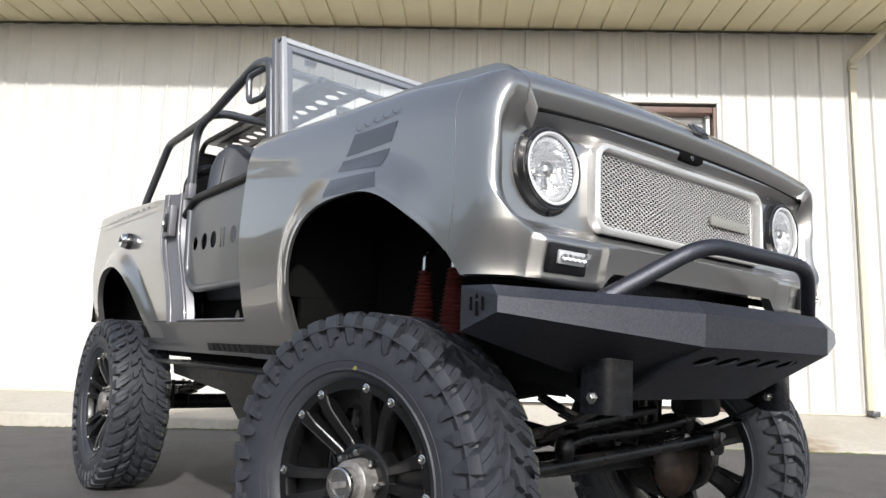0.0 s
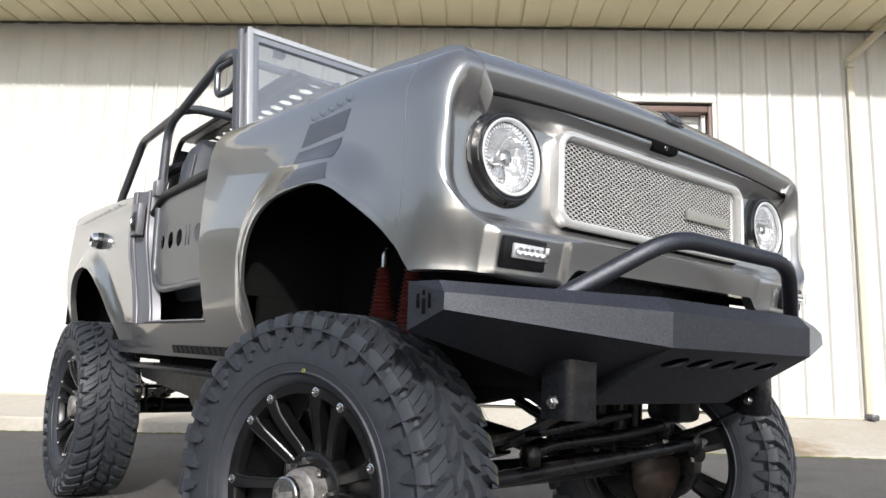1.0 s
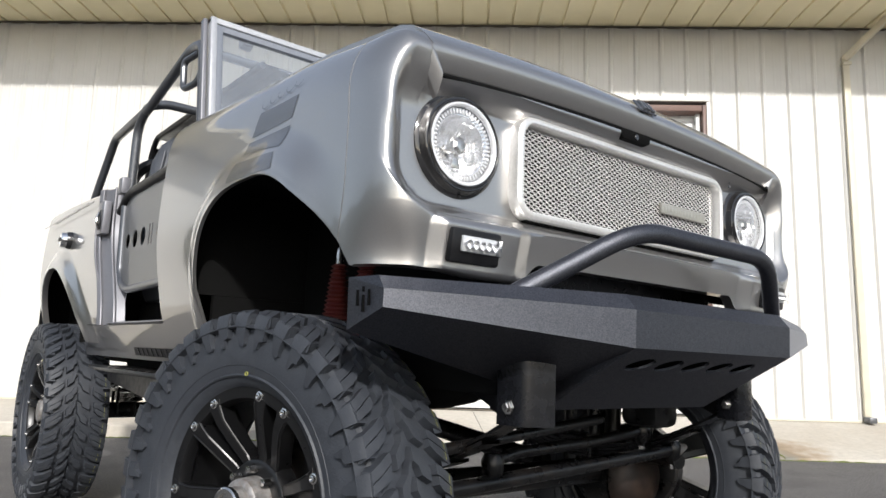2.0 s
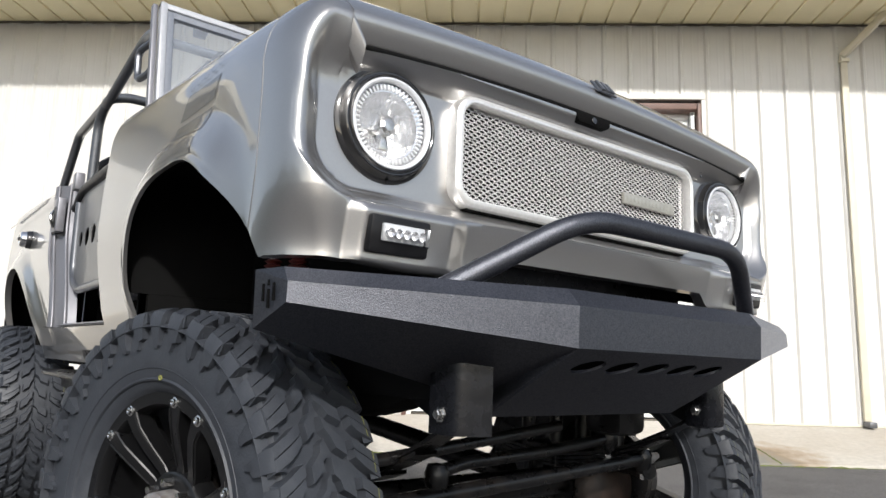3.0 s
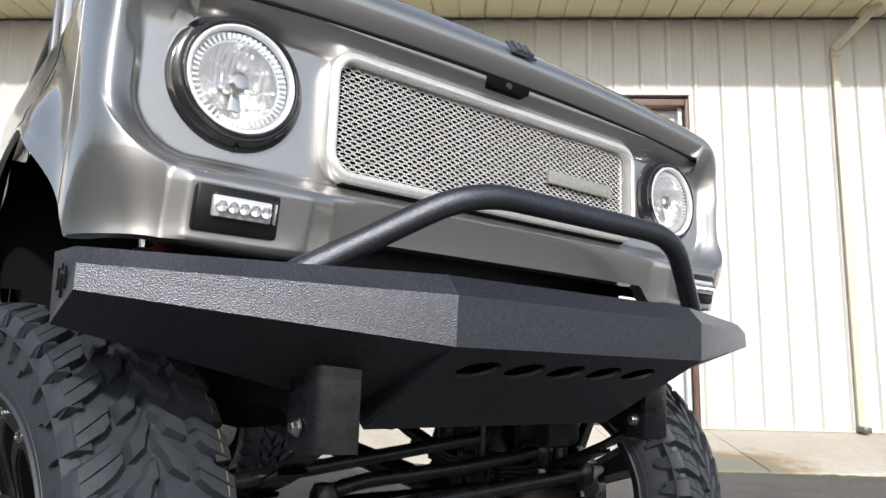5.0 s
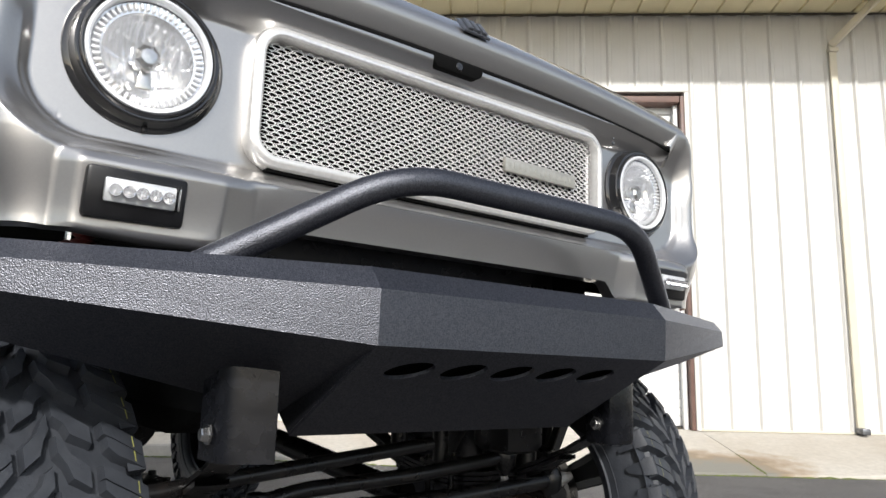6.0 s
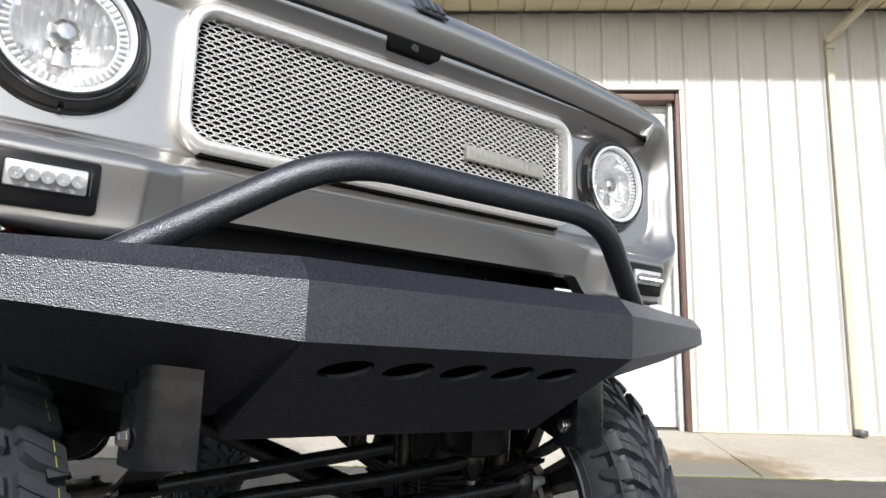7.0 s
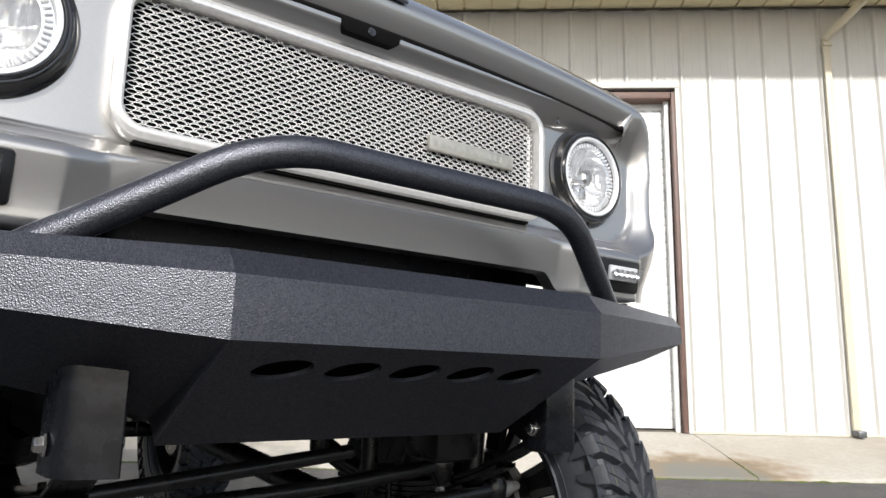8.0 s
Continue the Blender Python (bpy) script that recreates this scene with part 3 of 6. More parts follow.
def arch_rear(y):
    """Lower edge of the rear quarter's side."""
    if y < 2.56:
        return 0.80
    if y < 3.2:
        t = (3.2 - y) / 0.64
        return 0.80 + 0.386 * max(0.0, 1 - t ** 1.9) ** 0.95
    if y < 3.50:
        t = (y - 3.2) / 0.30
        return 0.87 + 0.316 * max(0.0, 1 - t ** 2.6) ** 0.4
    return 0.87


def edge_distance(fn, y0, y1):
    pts = [(y0 + (y1 - y0) * k / 160, 0) for k in range(161)]
    pts = [(y, fn(y)) for y, _ in pts]
    ys, zs = np.array([p[0] for p in pts]), np.array([p[1] for p in pts])

    def dist(y, z):
        a = np.stack([ys[:-1], zs[:-1]], 1)
        d = np.stack([np.diff(ys), np.diff(zs)], 1)
        q = np.array([y, z]) - a
        t = np.clip((q * d).sum(1) / np.maximum(1e-9, (d * d).sum(1)), 0, 1)
        return float(np.sqrt((((q - d * t[:, None])) ** 2).sum(1)).min())
    return dist


def side_lean(z):
    """How far the body side leans in at height z: a little upwards, strongly under the belt."""
    return -0.012 * (max(0.0, z - 1.15) / 0.3) ** 2 - 0.062 * sstep(1.20, 0.70, z) - 0.032 * (max(0.0, 0.93 - z) / 0.19) ** 1.4


def flare(d, wide=0.0):
    """How far the wheel arch's flare stands out at distance d from the opening."""
    return 0.038 * (1 - sstep(0.012 + wide, 0.125 + wide, d)) + 0.004 * (1 - sstep(0.0, 0.02, d))


def rrect(x, z, cx, cz, hx, hz, r):
    """Signed distance to a rounded rectangle, negative inside."""
    qx, qz = abs(x - cx) - hx + r, abs(z - cz) - hz + r
    return math.hypot(max(qx, 0), max(qz, 0)) + min(max(qx, qz), 0) - r


def fascia_low(x):
    """Lower edge of the front panel."""
    x = abs(x)
    return 0.972 - 0.010 * sstep(0.75, 0.55, x) + 0.045 * (1 - sstep(0.39, 0.455, x))


SIDE = []


def corner_plan(kind, v, z):
    """Place and outward normal of the front skin's plan line at height z."""
    if kind == "side":
        return -HW - 0.012 * (1 - sstep(0.19, 0.65, v)), v, -1.0, 0.0
    if kind == "front":
        return v, 0.005 - 0.012 * (1 - (v / 0.70) ** 2), 0.0, -1.0
    p = 2.2 + 1.2 * sstep(0.98, 1.16, z) - 0.5 * sstep(1.26, 1.40, z)
    c, s = max(1e-6, math.cos(v)), max(1e-6, math.sin(v))
    x, y = -0.70 - 0.112 * c ** (2 / p), 0.19 - 0.185 * s ** (2 / p)
    nx, ny = -c ** (2 - 2 / p) / 0.112, -s ** (2 - 2 / p) / 0.185
    l = math.hypot(nx, ny)
    return x, y, nx / l, ny / l


def lamp_panel(p):
    """Presses the lamp panel into the skin: a rolled rim, a sloping cove, a small step at its foot and the flat floor."""
    outer = rrect(p.x, p.z, 0, 1.272, 0.803, 0.198, 0.13)
    if outer > 0.0:
        return p
    inner = rrect(p.x, p.z, 0, 1.3425, 0.7375, 0.228, 0.085)
    t = 1.0 if inner <= 0 else -outer / (inner - outer)
    low = 1 - sstep(1.24, 1.30, p.z)
    stepped = 0.76 * sstep(-0.20, 0.90, t) * sstep(0.0, 0.10, t) + 0.24 * sstep(0.72, 1.0, t)
    inset = stepped * low + sstep(0.0, 1.0, t) * (1 - low)
    c = sstep(0.60, 0.75, abs(p.x))
    floor = 0.075 - 0.051 * (min(1.0, max(0.0, (p.z - 1.344) / 0.040)) * (1 - c) + sstep(1.30, 1.44, p.z) * c)
    y = p.y + max(0.0, floor - p.y) * inset
    y += 0.05 * (1 - sstep(-0.012, 0.0, rrect(p.x, p.z, 0, 1.238, 0.412, 0.102, 0.02)))
    # the lamp's bowl sits in a round hole
    y += 0.07 * (1 - sstep(0.090, 0.102, math.hypot(abs(p.x) - LAMP_X, p.z - LAMP_Z)))
    return Vector((p.x, y, p.z))


def front_shell():
    """Fenders and front panel in one pressed skin, one half and its mirror image."""
    bm = bmesh.new()
    dist = edge_distance(arch_front, 0.13, 1.01)
    n = 128
    path = [("side", 1.44 - (1.44 - 0.19) * k / n) for k in range(n + 1)]
    path += [("corner", math.pi / 2 * (k / 96)) for k in range(1, 97)]
    path += [("front", -0.70 * (1 - k / 150)) for k in range(1, 151)]
    cols = []
    rows_n = 96
    for kind, v in path:
        x, y, nx, ny = corner_plan(kind, v, 1.38)
        side = sstep(0.0, 0.9, -nx)
        xl, yl = corner_plan(kind, v, 0.98)[:2]
        low = arch_front(yl) if yl > 0.12 else fascia_low(xl)
        q = 0.0 if kind == "front" else 1.0
        ztop = (1.346 + 0.085 * max(0.0, y - 0.19) / 1.25) if q else 1.389 - 0.022 * (x / 0.70) ** 2
        col = []
        for j in range(rows_n + 1):
            z = low + (ztop - low) * j / rows_n
            x, y, nx, ny = corner_plan(kind, v, z)
            out = 0.0
            if y > 0.10:
                out += flare(dist(y, z), 0.02 * sstep(0.70, 1.0, y)) * sstep(0.17, 0.36, y) * (1 - 0.85 * sstep(1.00, 0.80, z) * sstep(0.75, 0.95, y))
            # sides lean in a little upwards and tuck under at the sill
            out += side_lean(z) * side * sstep(0.10, 0.5, y)
            facing = sstep(0.05, 0.75, -ny)
            # the apron below
            if z < 1.09:
                out -= facing * 0.020 * sstep(1.10, 0.97, z)
                # lamp pods in the apron
                pod = rrect(x if x < -0.52 else -0.52 + 0.5 * (x + 0.52), z, -0.588, 1.015, 0.095, 0.052, 0.012)
                out += facing * 0.022 * (1 - min(1.0, max(0.0, (pod + 0.008) / 0.026)))
            px, py = x + nx * out, y + ny * out
            col.append(Vector((px, py, z)))
        x, y, nx, ny = corner_plan(kind, v, 1.38)
        # shoulder rolls in to the hood's edge, or folds back under its lip
        steps = 22
        px, py, pz = col[-1]
        for j in range(1, steps + 1):
            a = math.pi / 2 * j / steps
            inw, rise = 0.010 + 0.080 * q, 0.005 + (0.161 - 0.034 * (1 - sstep(0.05, 0.55, y))) * q
            dx, dy = -nx, -ny
            col.append(Vector((px + dx * inw * (1 - math.cos(a)), py + dy * inw * (1 - math.cos(a)), pz + rise * math.sin(a))))
        col = [lamp_panel(p) for p in col]
        q = col[-1]
        col.append(q + Vector((0.03 * side, 0.05 * (1 - side) + 0.02 * side, -0.02 * side)))
        # lower edge turns inward
        b = col[0]
        fold = 0.03 if yl < 0.12 else 0.010
        col.insert(0, b + Vector((-nx * fold, -ny * fold, -0.002)))
        cols.append(col)
        if y > 0.15:
            SIDE.append((y, col))
    grid(bm, cols)
    mirrored(bm)
    bmesh.ops.remove_doubles(bm, verts=bm.verts, dist=0.0004)
    return part("front_body", bm, PAINT, truck, "smooth metallic gunmetal grey front fenders", angle=60)


front_shell()


def hood():
    bm = bmesh.new()
    prof = [(0.14, 1.416), (0.080, 1.408), (0.042, 1.402), (0.033, 1.402), (0.030, 1.403), (0.028, 1.406), (0.018, 1.422), (0.011, 1.438), (0.009, 1.447), (0.010, 1.454), (0.015, 1.462), (0.030, 1.477), (0.052, 1.498), (0.085, 1.520), (0.13, 1.536)]
    prof += [(0.13 + (1.42 - 0.13) * k / 20, 1.536 + 0.062 * (k / 20) ** 0.9) for k in range(1, 21)]
    xs = [-1 + 2 * k / 48 for k in range(49)]
    rows = []
    for y, z in prof:
        row = []
        for s in xs:
            e = abs(s)
            bow = 0.014 * e ** 2.2 * (1 - sstep(0.1, 1.3, y))
            crown = 0.021 * e ** 2.2
            row.append(((0.7035 + 0.0225 * sstep(0.08, 0.4, y)) * s, y + bow, z - crown))
        rows.append(row)
    vs = grid(bm, rows)
    for s in (0, -1):
        col = [r[s] for r in vs]
        low = [bm.verts.new((v.co.x * (0.955 if v.co.y < 0.07 else 0.985), v.co.y + 0.004, min(v.co.z - 0.05, 1.385 + 0.05 * v.co.y))) for v in col[2:]]
        for a in range(len(low) - 1):
            bm.faces.new((col[a + 2], col[a + 3], low[a + 1], low[a]))
    part("hood", bm, PAINT, truck, "long flat hood with a rolled front lip", angle=42)
    # An added black tube paints the shaded gap between lip and front panel.
    bm = bmesh.new()
    tube(bm, [(0.690 * s, 0.0265 + 0.014 * abs(s) ** 2.2, 1.3985 - 0.0215 * abs(s) ** 2.2) for s in xs], 0.0048, 8)
    part("hood_gap_shade", bm, LINER, truck, "black strip standing for the shaded gap under the hood's lip")


hood()


def quarter():
    """Rear quarter panels, sills and tailgate."""
    bm = bmesh.new()
    dist = edge_distance(arch_rear, 2.56, 3.50)
    path = [(-0.785, 2.22 + (3.72 - 2.22) * k / 110, -1.0, 0.0) for k in range(111)]
    for k in range(1, 13):
        a = math.pi / 2 * k / 12
        path.append((-0.685 - 0.10 * math.cos(a), 3.72 + 0.14 * math.sin(a), -math.cos(a), math.sin(a)))
    path += [(-0.685 * (1 - k / 10), 3.86, 0.0, 1.0) for k in range(1, 11)]
    cols = []
    for x, y, nx, ny in path:
        low = arch_rear(y)
        top = 1.455 + 0.05 * sstep(2.2, 3.6, y)
        col = []
        for j in range(45):
            z = low + (top - low) * j / 44
            out = side_lean(z) + flare(dist(y, z)) * 0.85
            lead = (0.02 + 0.20 * sstep(0.85, 1.35, z)) * (1 - sstep(2.22, 2.75, y))
            col.append(Vector((x + nx * out, y + ny * out + lead, z)))
        p = col[-1]
        for j in range(1, 7):
            a = math.pi / 2 * j / 6
            col.append(p + Vector((-nx * 0.05 * (1 - math.cos(a)), -ny * 0.05 * (1 - math.cos(a)), 0.05 * math.sin(a))))
        col.append(col[-1] + Vector((-nx * 0.06, -ny * 0.06, 0)))
        col.append(col[-1] + Vector((0, 0, -0.25)))
        col.insert(0, col[0] + Vector((-nx * 0.03, -ny * 0.03, 0)))
        cols.append(col)
    grid(bm, cols)
    mirrored(bm)
    bmesh.ops.remove_doubles(bm, verts=bm.verts, dist=0.0004)
    part("rear_body", bm, PAINT, truck, "gunmetal rear quarter panels with flared arches", angle=60)
    bm = bmesh.new()
    for sx in (-1, 1):
        zs = [0.742 + 0.133 * k / 8 for k in range(9)]
        rows = []
        for y in (1.43, 1.8, 2.2, 2.75):
            rows.append([(sx * 0.60, y, 0.742)] + [(sx * (0.787 + side_lean(z)), y, z) for z in zs] + [(sx * 0.755, y, 0.882), (sx * 0.60, y, 0.882)])
        grid(bm, rows)
        part("sill", bm, PAINT, truck, angle=50)
        bm = bmesh.new()
    bm.free()
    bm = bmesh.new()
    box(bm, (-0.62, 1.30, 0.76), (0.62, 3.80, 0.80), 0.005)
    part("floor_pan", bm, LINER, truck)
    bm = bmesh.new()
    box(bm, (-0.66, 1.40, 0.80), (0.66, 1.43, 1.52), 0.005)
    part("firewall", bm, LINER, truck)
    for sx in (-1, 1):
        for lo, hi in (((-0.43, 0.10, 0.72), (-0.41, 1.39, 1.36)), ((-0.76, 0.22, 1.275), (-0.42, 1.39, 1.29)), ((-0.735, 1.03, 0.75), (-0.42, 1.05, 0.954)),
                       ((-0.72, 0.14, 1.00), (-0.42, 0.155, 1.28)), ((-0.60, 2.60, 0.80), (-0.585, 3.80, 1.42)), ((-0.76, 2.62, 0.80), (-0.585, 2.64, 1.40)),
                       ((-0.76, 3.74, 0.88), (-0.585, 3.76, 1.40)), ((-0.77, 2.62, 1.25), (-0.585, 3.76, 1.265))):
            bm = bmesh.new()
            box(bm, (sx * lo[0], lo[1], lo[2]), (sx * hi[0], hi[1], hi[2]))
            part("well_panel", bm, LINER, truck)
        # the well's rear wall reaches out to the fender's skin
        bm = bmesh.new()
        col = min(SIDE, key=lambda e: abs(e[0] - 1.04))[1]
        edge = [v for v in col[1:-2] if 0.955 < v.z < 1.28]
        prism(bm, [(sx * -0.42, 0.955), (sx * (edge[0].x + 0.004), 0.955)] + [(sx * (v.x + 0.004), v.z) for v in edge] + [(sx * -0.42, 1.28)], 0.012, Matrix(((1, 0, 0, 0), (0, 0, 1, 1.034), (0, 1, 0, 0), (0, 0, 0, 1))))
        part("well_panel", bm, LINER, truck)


quarter()


def headlight(x):
    g = group_part("headlight", truck, "round headlight in a black ring", Matrix.Translation((x, 0.072, LAMP_Z)))
    bm = bmesh.new()
    lathe(bm, [(0.03, 0.1185), (0.006, 0.118), (0.000, 0.1155), (-0.003, 0.111), (-0.004, 0.1085), (-0.007, 0.107), (-0.016, 0.1045), (-0.020, 0.1035), (-0.0215, 0.101), (-0.0215, 0.0985),
               (-0.026, 0.0965), (-0.027, 0.0945), (-0.026, 0.0930), (-0.020, 0.0915), (0.05, 0.090)], 64, "y")
    part("bezel", bm, BEZEL, g, "gloss black ring", angle=25)
    bm = bmesh.new()
    lathe(bm, [(-0.020, 0.0925), (-0.0245, 0.0905), (-0.0250, 0.0870), (-0.0225, 0.0835), (-0.014, 0.082)], 64, "y")
    part("rim", bm, CLEARBEAD, g)
    bm = bmesh.new()
    prof = [(-0.010, 0.0840), (-0.008, 0.0665)] + [(-0.006 + 0.050 * (1 - (r / 0.066) ** 1.6), r) for r in (0.066 * (1 - k / 30) + 0.0005 for k in range(31))]
    rings = lathe(bm, prof, 120, "y")
    for r in rings[2:]:
        for v in r:
            # upright flutes above, broad slanted facets below, parted by cross lines
            band = math.floor((v.co.z + 0.1) / 0.033)
            fade = min(1.0, (0.066 - math.hypot(v.co.x, v.co.z)) / 0.006)
            v.co.y += fade * (0.0017 * abs(math.sin(v.co.x * math.pi / 0.0125 + band * 1.1)) + 0.0042 * ((v.co.z + 0.1) / 0.033 % 1.0 - 0.5))
    part("reflector", bm, REFLECT, g, angle=16)
    bm = bmesh.new()
    for k in range(52):
        a = 2 * math.pi * k / 52
        box(bm, (-0.0021, -0.004, -0.0055), (0.0021, 0.004, 0.0055), 0.0012, Matrix.Translation((0.0745 * math.cos(a), -0.011, 0.0745 * math.sin(a))) @ Matrix.Rotation(math.pi / 2 - a, 4, "Y"))
    part("bead_ring", bm, CLEARBEAD, g)
    bm = bmesh.new()
    lathe(bm, [(0.040, 0.012), (0.012, 0.014), (0.004, 0.0195), (-0.006, 0.0195), (-0.0105, 0.012), (-0.0115, 0.0005)], 8, "y", Matrix.Rotation(math.pi / 8, 4, "Y"))
    part("bulb_shield", bm, STEEL, g, angle=20)
    bm = bmesh.new()
    prism(bm, [(-0.006, -0.016), (0.006, -0.016), (0.012, -0.048), (-0.012, -0.048)], 0.006, pose(0, 0.012, 0, 90, 0, 0), bevel=0.0015)
    part("shield_stem", bm, STEEL, g)
    bm = bmesh.new()
    lathe(bm, [(-0.020, 0.084), (-0.027, 0.070), (-0.031, 0.050), (-0.034, 0.025), (-0.035, 0.0005)], 48, "y")
    ob = part("lens", bm, LENS, g)
    ob.visible_shadow = False
    bm = bmesh.new()
    lathe(bm, [(-0.003, 0.0045), (-0.006, 0.004), (-0.007, 0.0005)], 10, "y", Matrix.Translation((0.006, 0, -0.1125)))
    part("screw", bm, CHASSIS, g)
    return g


headlight(-LAMP_X)
headlight(LAMP_X)


def grille():
    g = group_part("grille", truck, "expanded mesh grille in a brushed frame", Matrix.Translation((0, 0.06, 1.238)))
    hx, hz = 0.428, 0.118

    def loop(inset, r):
        pts = []
        for sx, sz, a0 in ((1, 1, 0), (-1, 1, 90), (-1, -1, 180), (1, -1, 270)):
            for k in range(7):
                a = radians(a0 + 15 * k)
                pts.append((sx * (hx - inset - r) + math.cos(a) * r, sz * (hz - inset - r) + math.sin(a) * r))
        return pts
    bm = bmesh.new()
    rings = []
    for inset, r, y in ((-0.005, 0.052, 0.03), (-0.005, 0.052, -0.006), (-0.002, 0.050, -0.013), (0.003, 0.046, -0.0165), (0.006, 0.043, -0.0175), (0.011, 0.038, -0.0175), (0.0145, 0.035, -0.015), (0.0165, 0.033, -0.008), (0.0175, 0.032, 0.012)):
        rings.append([bm.verts.new((x, y, z)) for x, z in loop(inset, r)])
    n = len(rings[0])
    for a, b in zip(rings, rings[1:]):
        for k in range(n):
            bm.faces.new((a[k], a[(k + 1) % n], b[(k + 1) % n], b[k]))
    part("frame", bm, BRUSHED, g, angle=30)
    bm = bmesh.new()
    p, q = 0.0210, 0.0061
    cells = []
    rows = int((2 * hz - 0.03) / q)
    for j in range(rows):
        z = -q * rows / 2 + q * (j + 0.5)
        off = p / 2 if j % 2 else 0
        k = -int(0.41 / p)
        while k * p + off < 0.405:
            cx = k * p + off
            if abs(cx) < 0.402:
                cells.append((cx, z))
            k += 1
    # six-sided cells that interlock, each with an oval hole
    tall, low, n = 0.72 * q, 0.28 * q, 12
    ring = []
    for k in range(n):
        a = 2 * math.pi * k / n
        c, t = math.cos(a), math.sin(a)
        reach = min(p / 2 / max(1e-9, abs(c)), tall / max(1e-9, abs(t) + abs(c) * (tall - low) / (p / 2)))
        ring.append((c * reach, t * reach, c * p * 0.36, t * q * 0.53))
    for cx, cz in cells:
        front = [(bm.verts.new((cx + a, 0.004, cz + b)), bm.verts.new((cx + c, 0.004, cz + d)), bm.verts.new((cx + c, 0.0052, cz + d))) for a, b, c, d in ring]
        for k in range(n):
            u, v = front[k], front[(k + 1) % n]
            bm.faces.new((u[0], v[0], v[1], u[1]))
            bm.faces.new((u[1], v[1], v[2], u[2]))
    part("mesh", bm, MESHALLOY, g, angle=30)
    # An added near-black sheet gives the mesh holes their shade.
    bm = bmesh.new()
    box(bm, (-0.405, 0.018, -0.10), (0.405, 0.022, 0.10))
    part("shade_backing", bm, DARKGAP, g)
    # Added black strip: the shadow line below the frame, put in as colour.
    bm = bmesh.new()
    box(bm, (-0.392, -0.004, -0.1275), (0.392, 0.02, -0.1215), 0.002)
    part("seal", bm, DARKGAP, g, "black strip standing for the shade under the frame")
    b = group_part("badge", truck, "small alloy name badge", Matrix.Translation((0.235, 0.058, 1.230)))
    bm = bmesh.new()
    box(bm, (-0.108, -0.007, -0.0155), (0.108, 0.004, 0.0155), 0.003)
    part("plate", bm, BADGE, b)
    bm = bmesh.new()
    for k in range(13):
        x = -0.094 + 0.0155 * k
        box(bm, (x - 0.005, -0.0078, -0.007), (x + 0.005, -0.006, 0.007), 0.0005)
    part("bars", bm, BADGE, b)


grille()


